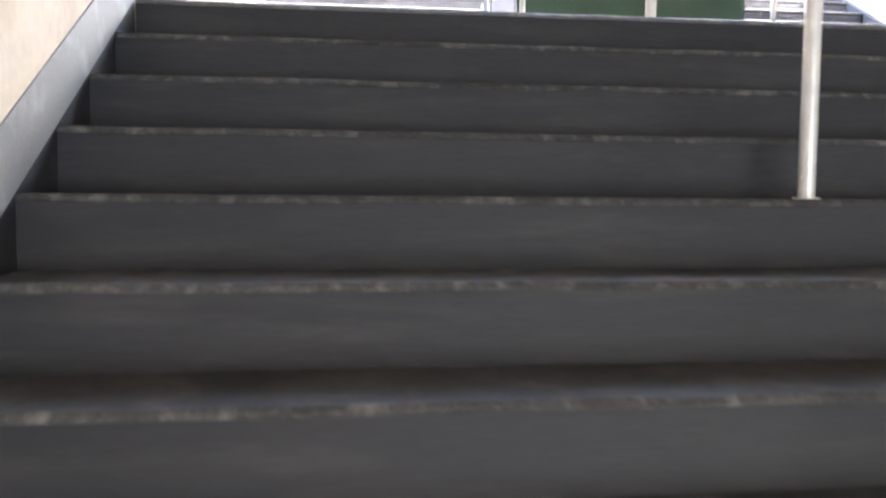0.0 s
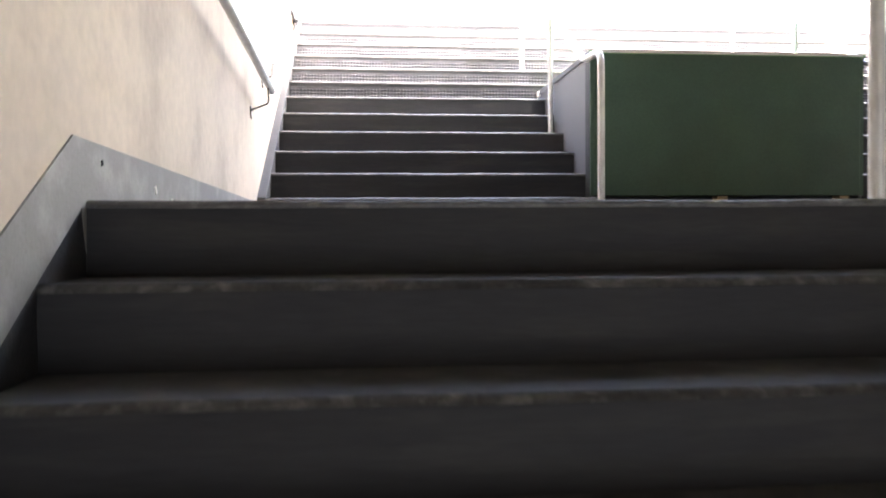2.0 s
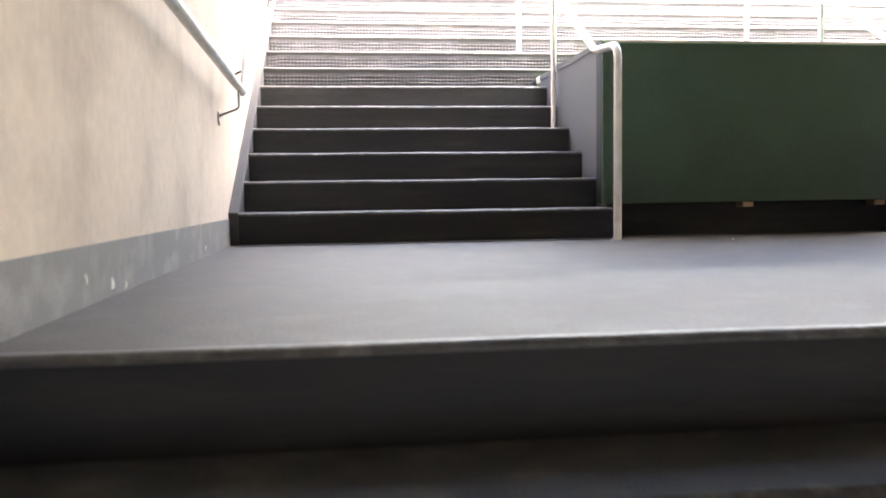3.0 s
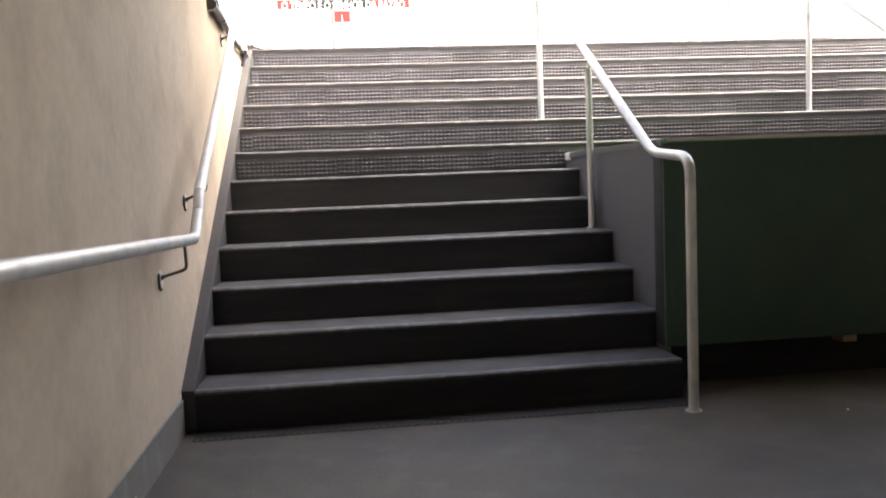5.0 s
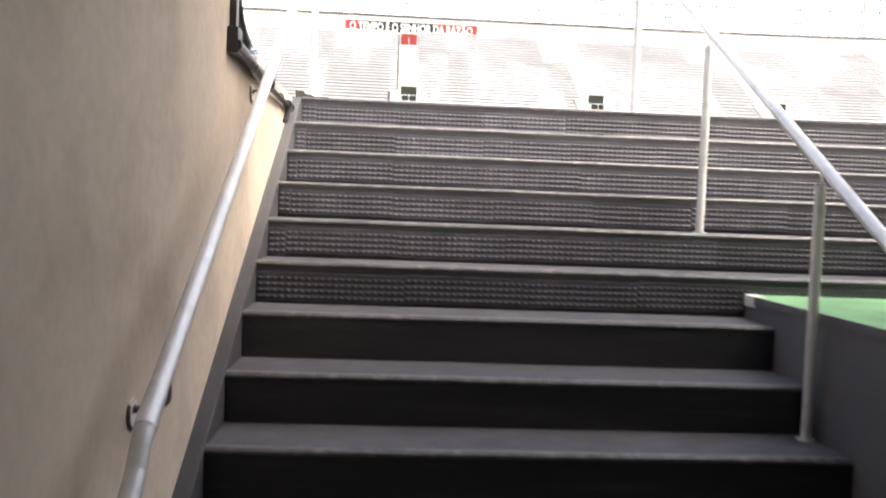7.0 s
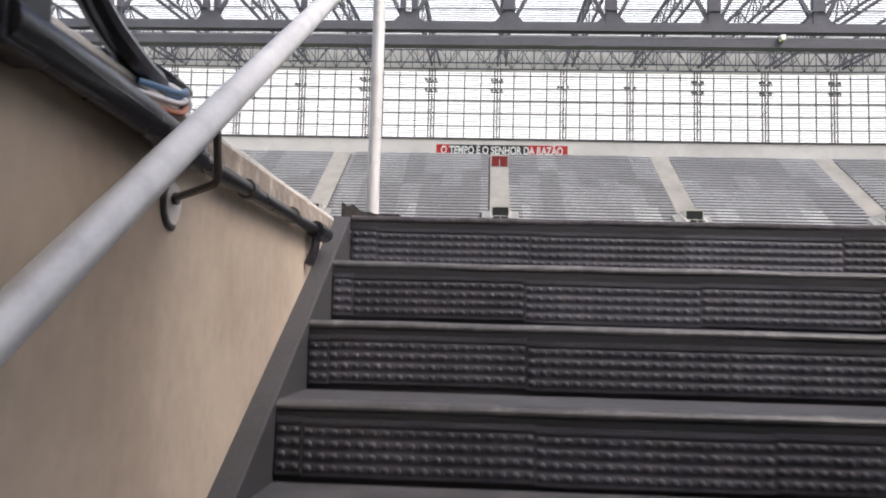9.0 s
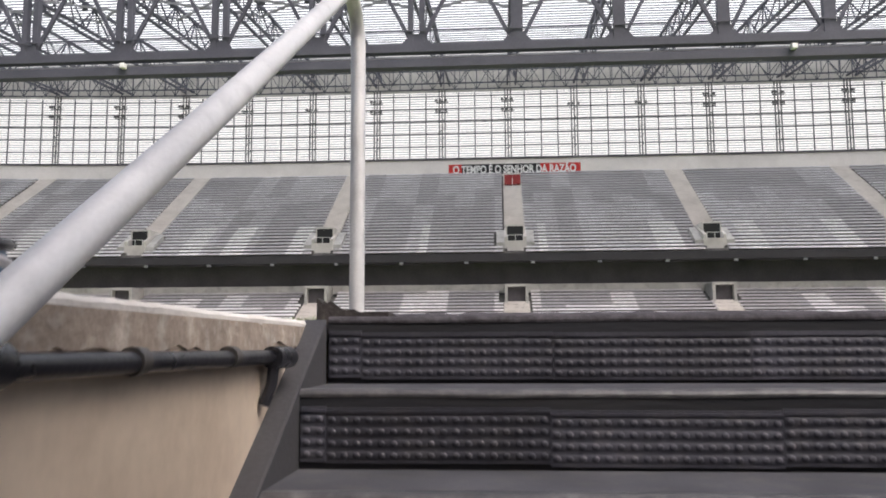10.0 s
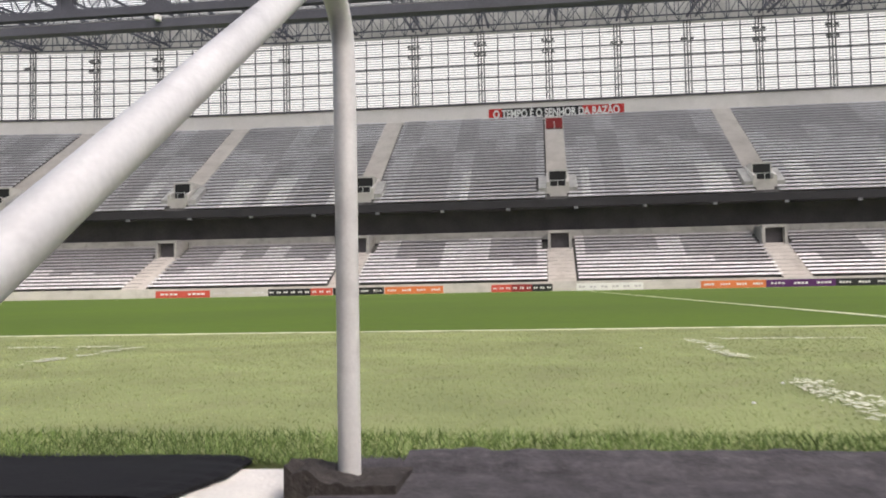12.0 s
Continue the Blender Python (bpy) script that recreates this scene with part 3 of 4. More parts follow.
def wall_rail():
    r = thing("wall_handrail", "brushed steel tube handrail bracketed to the plaster wall", "handrail")
    x = 0.057
    sl = 0.62
    flat = arc([(WALLX + 0.0, -3.20, 0.925), (x, -3.20, 0.925), (x, -0.10, 0.83), (x, 0.03, 0.955)], 0.05, 5)
    part("level_tube", Geo().tube(flat, 0.0225, 16), M_STEEL, r, smooth=True)
    top = 0.973 + sl * 3.52
    slope = arc([(x, 0.015, 0.945), (x, 0.06, 1.01), (x, 2.4, 0.973 + sl * 2.4), (x - 0.011, 3.45, 0.973 + sl * 3.45), (x - 0.012, 3.59, 3.05), (x - 0.012, 3.60, 2.88), (x - 0.012, 3.60, TOPZ)], 0.09, 8)
    part("sloped_tube", Geo().tube(slope, 0.0225, 16), M_STEEL, r, smooth=True)
    part("joint_sleeve", Geo().tube([(x, 0.07, 1.016), (x, 0.16, 1.072)], 0.0245, 16), M_STEEL, r, smooth=True)
    part("post_collar", Geo().tube([(x - 0.012, 3.60, 2.885), (x - 0.012, 3.60, 2.90)], 0.0238, 16), M_STEEL, r, smooth=True)
    for y, dy, dz in ((-0.33, 0.07, 0.145), (0.25, 0.10, 0.150), (1.82, 0.125, 0.122)):
        zt = 0.832 if y < 0 else 0.973 + sl * y
        yp, zp = y + dy, zt - dz
        b = part("bracket", Geo().tube(arc([(WALLX + 0.004, yp, zp + 0.008), (x, y + 0.02, zt - 0.105), (x, y, zt - 0.015)], 0.022, 5), 0.0062, 8), M_IRON, r, "dark bent rod bracket", smooth=True)
        part("wall_plate", Geo().tube([(WALLX, yp, zp), (WALLX + 0.005, yp, zp)], 0.035, 18), M_PLATE, b, "pale round wall plate", smooth=True)
        part("bolt", Geo().tube([(WALLX + 0.004, yp, zp + 0.008), (WALLX + 0.013, yp, zp + 0.008)], 0.010, 8), M_IRON, b, "dark bolt head", smooth=True)
        # dark arc modelled where the plate casts its shadow on the wall
        part("plate_rim", Geo().tube([(WALLX + 0.002, yp + 0.039 * math.cos(a), zp + 0.039 * math.sin(a)) for a in (2.5, 2.8, 3.1, 3.4, 3.7, 4.0, 4.3, 4.6, 4.9)], 0.0065, 6), M_IRON, b, "dark arc in place of the shadow of the plate", smooth=True)
    return r


wall_rail()


def low_rail():
    """Post rail in the middle of the lower flight."""
    r = thing("lower_handrail", "grey steel handrail on posts across the lower stairs", "handrail")
    x = 1.98
    ys = [(LAND - 4 * TREAD1 + 0.12, LANDZ - 4 * RISE1), (LAND + 0.10, LANDZ)]
    for y, z in ys:
        p = part("post", Geo().tube([(x, y, z), (x, y, z + 0.95)], 0.0225, 14), M_STEEL, r, smooth=True)
        part("collar", Geo().tube([(x, y, z), (x, y, z + 0.006)], 0.036, 14), M_STEEL, p, smooth=True)
    a, b = ys
    part("rail_tube", Geo().tube([(x, a[0] - 1.6, a[1] + 0.95 - 1.6 * RISE1 / TREAD1), (x, b[0] + 0.02, b[1] + 0.955)], 0.0225, 14), M_STEEL, r, smooth=True)
    y, z = LAND - 9 * TREAD1 + 0.12, LANDZ - 9 * RISE1
    part("post", Geo().tube([(x, y, z), (x, y, z + 0.95)], 0.0225, 14), M_STEEL, r, smooth=True)


low_rail()


# ---- conduit and cables on the wall ----
cond = thing("cable_conduit", "black cable conduit fixed along the wall head", "conduit")
part("pipe", Geo().tube([(WALLX + 0.026, 1.6, 2.07), (WALLX + 0.024, 2.0, 2.062), (WALLX + 0.022, 3.10, 2.057)], 0.0155, 12), M_CABLE, cond, smooth=True)
part("end_fitting", Geo().tube([(WALLX + 0.028, 2.96, 2.057), (WALLX + 0.028, 3.10, 2.056)], 0.025, 12).tube([(WALLX + 0.028, 2.98, 2.06), (WALLX + 0.026, 2.97, 2.00), (WALLX + 0.012, 2.96, 1.955)], 0.013, 8).tube([(WALLX + 0.028, 3.10, 2.056), (WALLX + 0.028, 3.125, 2.056)], 0.019, 12), M_CABLE, cond, smooth=True)
for y in (2.30, 2.70):
    part("clip", Geo().tube([(WALLX + 0.022, y - 0.015, 2.062), (WALLX + 0.022, y + 0.015, 2.062)], 0.0205, 12), M_IRON, cond, smooth=True)


def cable_line(seed, spread, n=34):
    """Down the portal corner, along the wall head and over onto the coping."""
    rnd = random.Random(seed)
    ph, off = rnd.random() * 6, (rnd.random() - 0.5) * 2 * spread
    line = arc([(-0.055, 1.50, 3.7), (-0.055, 1.50, 2.55), (-0.055, 1.56, 2.25), (-0.05, 1.65, 2.18), (-0.05, 1.80, 2.146), (-0.08, 1.90 + off, 2.168), (-0.15, 2.05 + off, 2.168)], 0.10, 5)
    out = []
    for i, p in enumerate(line):
        t = i / len(line)
        out.append((p[0] + off * 0.4, p[1] + 0.4 * spread * math.cos(6 * t + ph), p[2] + max(0.0, 0.25 * spread * math.sin(3 * t + ph))))
    return out


bundle = thing("cable_bundle", "thick black cable bundle hanging down to the coping", "cables")
for i in range(8):
    part("cable", Geo().tube(cable_line(i, 0.022), 0.009 + 0.003 * (i % 3), 8), M_CABLE, bundle, smooth=True)
part("trunk", Geo().tube([(-0.026, 1.40, 2.085), (-0.026, 1.6, 2.082), (-0.028, 1.8, 2.075), (-0.032, 1.98, 2.064)], 0.026, 12), M_CABLE, bundle, "thick black cable trunk", smooth=True)
for i in range(3):       # cables that run along the wall head beside the trunk
    z, x = 2.062 + 0.014 * i, -0.022 + 0.012 * (i % 2)
    pts = arc([(x, 1.45, z + 0.005), (x, 1.58, z), (x, 1.74 + 0.02 * (i % 3), z - 0.004), (x - 0.018, 1.92 + 0.02 * (i % 2), z - 0.01)], 0.08, 4)
    part("wall_cable", Geo().tube(pts, 0.0095, 8), M_CABLE, bundle, smooth=True)
tray = thing("cable_tray", "black upright cable tray with a fitting at its foot", "cable tray")
part("channel", Geo().box(WALLX, WALLX + 0.026, 1.43, 1.478, 2.15, 3.79), M_CABLE, tray, bevel=0.004)
part("foot_box", Geo().box(WALLX, WALLX + 0.042, 1.39, 1.479, 2.055, 2.152), M_CABLE, tray, "black fitting box", bevel=0.006)
coil = thing("cable_coil", "coil of blue, pale and black cables on the wall", "cables")
tones = ((M_CABLE, "black"), (M_BLUE, "blue"), (M_CABLEW, "pale"), (M_CABLE, "black"), (M_BLUE, "blue"), (M_CABLE, "black"))
for i, (m, word) in enumerate(tones):
    rr, zz = 0.042 + 0.006 * (i % 3), 2.160 + 0.0075 * i
    pts = [(-0.125 + rr * math.cos(a * 0.2618), 1.98 + 2.3 * rr * math.sin(a * 0.2618 + 0.2), zz + 0.005 * math.sin(a * 0.5 + i)) for a in range(25)]
    part("cable", Geo().tube(pts, 0.0068, 8), m, coil, word + " cable loop", smooth=True)
for i, (m, word) in enumerate(((M_CABLEO, "orange"), (M_CABLEW, "pale"), (M_BLUE, "blue"))):
    d = 0.016 * i
    pts = arc([(-0.15, 2.08, 2.163), (-0.07, 2.03, 2.165), (-0.036, 1.94, 2.135 + d), (-0.022, 1.88, 2.11 + d), (-0.03, 1.80, 2.10 + d), (-0.045, 1.77, 2.10 + d)], 0.05, 4)
    part("cable", Geo().tube(pts, 0.005, 8), m, coil, word + " loose cable", smooth=True)


# ---- pitch ----
part("ground", Geo().box(-140, 140, 3.82, 9.35, TOPZ - 0.3, TOPZ - 0.012), M_GRASS)
tagged(bpy.data.objects["ground"], "pale worn grass apron beside the pitch", "grass", kind="structure")
part("pitch", Geo().box(-140, 140, 9.35, 150, TOPZ - 0.3, TOPZ - 0.012), M_GRASSF)
tagged(bpy.data.objects["pitch"], "green mown football pitch", "pitch", kind="structure")
M_LINE = mat("chalk_line", (0.66, 0.68, 0.48), 0.9, vary=0.2, big=3, fine=30, bump=0.5, dirt=(0.25, 0.29, 0.13), dirt_amount=0.8)


M_LINEOLD = mat("worn_chalk_line", (0.66, 0.68, 0.55), 0.9, vary=0.2, big=3.2, fine=60, bump=0.2)


def pitch_line(x0, x1, y0, y1, chalk=M_LINE):
    tagged(part("pitch_line", Geo().box(x0, x1, y0, y1, TOPZ - 0.012, TOPZ - 0.006), chalk), "white chalk line painted on the grass", "pitch line", "pitch lines", "structure")


pitch_line(-50, 56, 9.35, 9.49)
pitch_line(3.9, 4.02, 9.49, 76.4)
pitch_line(-50, 56, 76.4, 76.52)
def worn_line(x0, x1, y0, y1, seed, cover):
    """An old chalk line broken up into uneven flecks among the grass."""
    rnd = random.Random(seed)
    g = Geo()
    n = int(cover * (x1 - x0) * (y1 - y0) / 0.00022)
    for i in range(n):
        cx, cy = rnd.uniform(x0, x1) + rnd.gauss(0, 0.015), rnd.uniform(y0, y1) + rnd.gauss(0, 0.015)
        if noise.noise((cx * 5, cy * 5, seed)) < -0.08:
            continue
        r, z = rnd.uniform(0.003, 0.011), TOPZ - 0.004 + rnd.uniform(0, 0.006)
        g.poly(*[(cx + r * rnd.uniform(0.6, 1.3) * math.cos(a), cy + 1.3 * r * rnd.uniform(0.6, 1.3) * math.sin(a), z) for a in (0.3, 1.5, 2.8, 4.1, 5.3)])
    tagged(part("pitch_line", g, M_LINEOLD), "old worn chalk line broken up in the grass", "pitch line", "pitch lines", "structure")


worn_line(1.30, 1.46, 4.2, 5.35, 1, 0.6)
worn_line(1.34, 1.44, 6.3, 7.75, 2, 1.2)
worn_line(1.34, 2.5, 7.75, 7.86, 3, 1.1)
worn_line(-2.5, -2.39, 6.2, 7.6, 4, 1.8)
worn_line(-4.6, -2.39, 7.6, 7.71, 5, 1.1)


SCRAP = Geo()
for _i in range(5):
    _a, _b = 1.26 * _i, 1.26 * (_i + 1)
    SCRAP.poly((0, 0, 0.008), (0.008 * math.cos(_a), 0.006 * math.sin(_a), 0.0), (0.008 * math.cos(_b), 0.006 * math.sin(_b), 0.0))
for _x, _y in ((1.29, 5.24), (1.06, 4.71), (0.98, 7.08), (-2.8, 7.43)):
    _o = tagged(part("paper_scrap", SCRAP, M_WHITE), "tiny white paper scrap lying on the grass", "litter", "paper scraps")
    _o.location = (_x, _y, TOPZ - 0.008)


_o = tagged(part("paper_scrap", SCRAP, M_WHITE), "tiny white paper scrap on the rubber landing", "litter", "paper scraps")
_o.location = (2.72, -0.36, 0.001)


def grass(name, n, x0, x1, y0, y1, h0, h1, w, label, blade=M_BLADE):
    rng = np.random.default_rng(5 + n)
    u = rng.random(n)
    y = y0 + (y1 - y0) * u ** 1.5
    x = x0 + (x1 - x0) * rng.random(n)
    a = rng.random(n) * 2 * np.pi
    h = (h0 + (h1 - h0) * rng.random(n))
    lean = h[:, None] * 0.7 * rng.normal(size=(n, 2))
    wd = w * (0.7 + 0.6 * rng.random(n)) * (0.6 + 0.25 * (y - 3.6))
    dx, dy = np.cos(a) * wd, np.sin(a) * wd
    z = np.full(n, TOPZ - 0.014)
    v = np.stack([np.stack([x - dx, y - dy, z], 1), np.stack([x + dx, y + dy, z], 1), np.stack([x + lean[:, 0], y + lean[:, 1], z + h], 1)], 1).reshape(-1, 3)
    me = bpy.data.meshes.new(name)
    me.vertices.add(3 * n)
    me.vertices.foreach_set("co", v.ravel())
    me.loops.add(3 * n)
    me.loops.foreach_set("vertex_index", np.arange(3 * n, dtype=np.int32))
    me.polygons.add(n)
    me.polygons.foreach_set("loop_start", np.arange(0, 3 * n, 3, dtype=np.int32))
    me.update(calc_edges=True)
    me.materials.append(blade)
    return tagged(new(name, me), label, "grass", kind="stuff")


grass("grass_edge", 42000, -4.2, 5.0, 3.80, 4.16, 0.010, 0.036, 0.003, "ragged dark grass blades along the pitch edge", M_TUFT)
grass("grass_blades", 190000, -4.2, 5.0, 3.84, 9.3, 0.003, 0.013, 0.0022, "short worn grass blades beside the pitch")


# ---- far stand ----
def bend(x):
    """How far the far stand curves forward towards its ends."""
    return -0.0015 * max(0.0, abs(x - 2.0) - 35.0) ** 2


XS = [-96 + 6 * i for i in range(33)]
AISLES = [2.1 + 22.7 * n for n in range(-4, 5)]
LOWER = dict(y=86.0, z=3.0, dy=0.85, dz=0.39, rows=13)
UPPER = dict(y=95.6, z=12.3, dy=0.80, dz=0.49, rows=29)


def sweep(g, profile, closed=False):
    """A line of (y, z) drawn along the curve of the stand."""
    seq = list(zip(profile, profile[1:])) + ([(profile[-1], profile[0])] if closed else [])
    for xa, xb in zip(XS, XS[1:]):
        for p, q in seq:
            g.poly((xa, p[0] + bend(xa), p[1]), (xb, p[0] + bend(xb), p[1]), (xb, q[0] + bend(xb), q[1]), (xa, q[0] + bend(xa), q[1]))
    return g


stand = thing("far_stand", "two-tier grey concrete grandstand across the pitch", "grandstand", kind="structure")
for nm, t in (("lower_tier", LOWER), ("upper_tier", UPPER)):
    prof = [(t["y"] - 0.02, t["z"] - (0.85 if t is LOWER else 0.5))]
    for i in range(t["rows"]):
        prof += [(t["y"] + i * t["dy"], t["z"] + i * t["dz"]), (t["y"] + (i + 1) * t["dy"], t["z"] + i * t["dz"])]
    part(nm, sweep(Geo(), prof), M_TIER, stand)
uy, uz = UPPER["y"], UPPER["z"]
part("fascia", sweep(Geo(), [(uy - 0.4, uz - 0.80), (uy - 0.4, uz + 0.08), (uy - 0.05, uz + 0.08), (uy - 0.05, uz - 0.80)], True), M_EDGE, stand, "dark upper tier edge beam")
# soffit and rear wall carry the overhang shade in their colour
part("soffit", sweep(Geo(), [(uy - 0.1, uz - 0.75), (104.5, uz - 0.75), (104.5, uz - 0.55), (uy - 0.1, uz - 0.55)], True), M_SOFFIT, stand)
part("rear_wall", sweep(Geo(), [(98.4, 7.6), (98.4, 12.0), (98.8, 12.0), (98.8, 7.6)], True), M_SOFFIT, stand, "wall under the upper tier, overhang shade painted dark")
part("concourse_band", sweep(Geo(), [(97.2, 8.0), (97.2, 9.0), (97.4, 9.0), (97.4, 8.0)], True), M_CONC, stand, "grey parapet behind the lower tier")
ty, tz = uy + 29 * 0.80, uz + 28 * 0.49
part("top_wall", sweep(Geo(), [(ty, tz - 0.4), (ty, tz + 2.6), (ty + 0.4, tz + 2.6), (ty + 0.4, tz - 0.4)], True), M_TOPWALL, stand, "pale painted wall above the seats")
part("coping", sweep(Geo(), [(ty - 0.15, tz + 2.6), (ty - 0.15, tz + 2.9), (ty + 0.5, tz + 2.9), (ty + 0.5, tz + 2.6)], True), M_SOFFIT, stand)
part("front_wall", sweep(Geo(), [(85.7, TOPZ - 0.1), (85.7, 3.1), (85.95, 3.1), (85.95, TOPZ - 0.1)], True), M_PALE, stand)


# blocks of white seats low in the upper tier: middle and width
PALE_BLOCKS = [(-58.0, 2.6), (-48.2, 2.0), (-36.4, 2.6), (-31.3, 2.4), (-24.0, 2.0), (-8.6, 1.3), (5.2, 1.1), (19.8, 3.4), (29.4, 2.5), (39.7, 2.6), (52.0, 2.2), (63.0, 2.8)]


def seats():
    """Every seat of the far stand, sorted into its colours."""
    rnd = random.Random(11)
    sets = {}
    for t in (LOWER, UPPER):
        up = t is UPPER
        block = {}
        n = int(190 / 0.52)
        for c in range(n):
            x = -94 + c * 0.52
            da = min(abs(x + 0.26 - a) for a in AISLES)
            sect = c // 5
            for i in range(t["rows"]):
                if up and (da < 1.30 or (da < 2.25 and 2 <= i <= 5)):
                    continue
                if not up and (da < 1.46 or (da < 1.9 and i >= 9)):
                    continue
                key = (up, sect)
                if key not in block:
                    block[key] = (rnd.random(), rnd.randint(2, 9), rnd.random())
                tone, cut, alt = block[key]
                if up:
                    pale = any(abs(x + 0.26 - p) < w / 2 for p, w in PALE_BLOCKS)
                    kind = "w" if (pale and i < 9) else ("d" if (alt < 0.4) != (i > 12 + cut) else "g")
                else:
                    kind = "w" if (i < 4 or (tone < 0.45 and i < cut + 3) or (alt > 0.82)) else ("d" if alt < 0.55 else "g")
                g = sets.setdefault((up, kind), Geo())
                top = 0.65 if up else 0.59
                y, z = t["y"] + i * t["dy"] + bend(x), t["z"] + i * t["dz"]
                g.box(x + 0.008, x + 0.512, y + 0.30, y + 0.70, z + 0.37, z + 0.42)
                g.hexa([(x + 0.008, y + 0.68, z + 0.40), (x + 0.512, y + 0.68, z + 0.40), (x + 0.512, y + 0.74, z + 0.40), (x + 0.008, y + 0.74, z + 0.40)],
                       [(x + 0.010, y + 0.74, z + top), (x + 0.510, y + 0.74, z + top), (x + 0.510, y + 0.78, z + top), (x + 0.010, y + 0.78, z + top)])
    for (up, kind), g in sets.items():
        m, word = ({"w": (M_SEATW, "white"), "g": (M_SEATG, "grey"), "d": (M_SEATD, "dark grey")} if up else {"w": (M_SEATP, "pale"), "g": (M_SEATL, "grey"), "d": (M_SEATL, "worn grey")})[kind]
        tagged(part("stadium_seats", g, m), "rows of empty %s plastic seats in the %s tier" % (word, "upper" if up else "lower"), "seats", "stadium seats", "stuff")


seats()


def aisle(x):
    b = bend(x)
    a = thing("stand_aisle", "pale concrete aisle with solid dark block painted as the shade of the opening in the stand", "aisle", "stand aisles", "structure")
    t = UPPER
    ya, yb = t["y"] + 7 * t["dy"], t["y"] + 29 * t["dy"]
    za, zb = t["z"] + 7 * t["dz"], t["z"] + 28 * t["dz"]
    g = Geo()
    for i in range(44):      # half steps
        yy, zz = ya + i * t["dy"] / 2, za + i * t["dz"] / 2
        g.box(x - 1.26, x + 1.26, yy + b, yy + t["dy"] / 2 + b, zz - 0.3, zz + 0.22)
    part("upper_steps", g, M_AISLE, a)
    yv, zv = t["y"] + 3 * t["dy"], t["z"] + 3 * t["dz"]
    for s in (-1, 1):
        part("cheek_wall", Geo().hexa([(x + s * 0.95, yv - 1.0 + b, zv - 0.6), (x + s * 1.28, yv - 1.0 + b, zv - 0.6), (x + s * 1.28, yv + 3.2 + b, zv - 0.2), (x + s * 0.95, yv + 3.2 + b, zv - 0.2)],
                                      [(x + s * 0.95, yv - 1.0 + b, zv + 0.75), (x + s * 1.28, yv - 1.0 + b, zv + 0.75), (x + s * 1.28, yv + 3.2 + b, zv + 2.35), (x + s * 0.95, yv + 3.2 + b, zv + 2.35)]), M_PALE, a)
        xa, xb = sorted((x + s * 1.285, x + s * 2.2))
        part("side_ledge", Geo().hexa([(xa, yv - 0.85 + b, zv - 1.0), (xb, yv - 0.85 + b, zv - 1.0), (xb, yv + 2.35 + b, zv + 0.6), (xa, yv + 2.35 + b, zv + 0.6)],
                                      [(xa, yv - 0.85 + b, zv + 0.10), (xb, yv - 0.85 + b, zv + 0.10), (xb, yv + 2.35 + b, zv + 1.95), (xa, yv + 2.35 + b, zv + 1.95)]), M_CONC, a, "grey concrete block beside the opening")
        part("jamb", Geo().box(*sorted((x + s * 0.943, x + s * 1.10)), yv + 0.36 + b, yv + 3.15 + b, zv - 0.3, zv + 2.158), M_PALE, a)
    part("lintel", Geo().box(x - 1.10, x + 1.10, yv + 0.35 + b, yv + 3.18 + b, zv + 2.16, zv + 2.36), M_PALE, a)
    part("front_kerb", Geo().box(x - 0.95, x + 0.95, yv - 1.0 + b, yv - 0.85 + b, zv - 1.0, zv + 0.28), M_PALE, a)
    # solid black block: shade of the passage painted, no real recess
    part("opening", Geo().box(x - 0.94, x + 0.94, yv + 0.4 + b, yv + 3.1 + b, zv - 0.2, zv + 2.155), M_BLACK, a, "solid dark block painted as the shade of the opening")
    g = Geo().bar((x - 0.95, yv - 0.9 + b, zv + 0.95), (x + 0.95, yv - 0.9 + b, zv + 0.95), 0.06)
    for dx in (-0.9, 0.0, 0.9):
        g.bar((x + dx, yv - 0.9 + b, zv + 0.2), (x + dx, yv - 0.9 + b, zv + 0.95), 0.06)
    part("guard_rail", g, M_WHITE, a)
    t = LOWER
    g = Geo()
    for i in range(20):
        yy, zz = t["y"] + i * t["dy"] / 2, t["z"] + i * t["dz"] / 2
        g.box(x - 1.42, x + 1.42, yy + b, yy + t["dy"] / 2 + b, zz - 0.4, zz + 0.14)
    part("lower_steps", g, M_AISLE, a)
    yv, zv = t["y"] + 9.6 * t["dy"], t["z"] + 9.6 * t["dz"]
    for s in (-1, 1):
        part("cheek_wall", Geo().box(*sorted((x + s * 1.0, x + s * 1.3)), yv - 0.3 + b, yv + 3.0 + b, zv - 0.5, zv + 1.75), M_CONC, a)
    part("lintel", Geo().box(x - 1.3, x + 1.3, yv - 0.3 + b, yv + 3.0 + b, zv + 1.75, zv + 2.05), M_CONC, a)
    # dark solid block again paints the shade inside the lower passage
    part("opening", Geo().box(x - 0.99, x + 0.99, yv + 0.5 + b, yv + 2.6 + b, zv - 0.4, zv + 1.75), M_SOFFIT, a, "solid dark block painted as the shade of the opening")


for x in AISLES:
    aisle(x)

# lamps under the upper tier edge
for i in range(24):
    x = -86 + 7.5 * i
    lm = thing("soffit_lamp", "small grey lamp under the upper tier edge", "lamp", "soffit lamps")
    part("housing", Geo().box(x - 0.22, x + 0.22, uy - 0.62 + bend(x), uy - 0.402 + bend(x), uz - 1.10, uz - 0.84), M_LATTICE, lm)


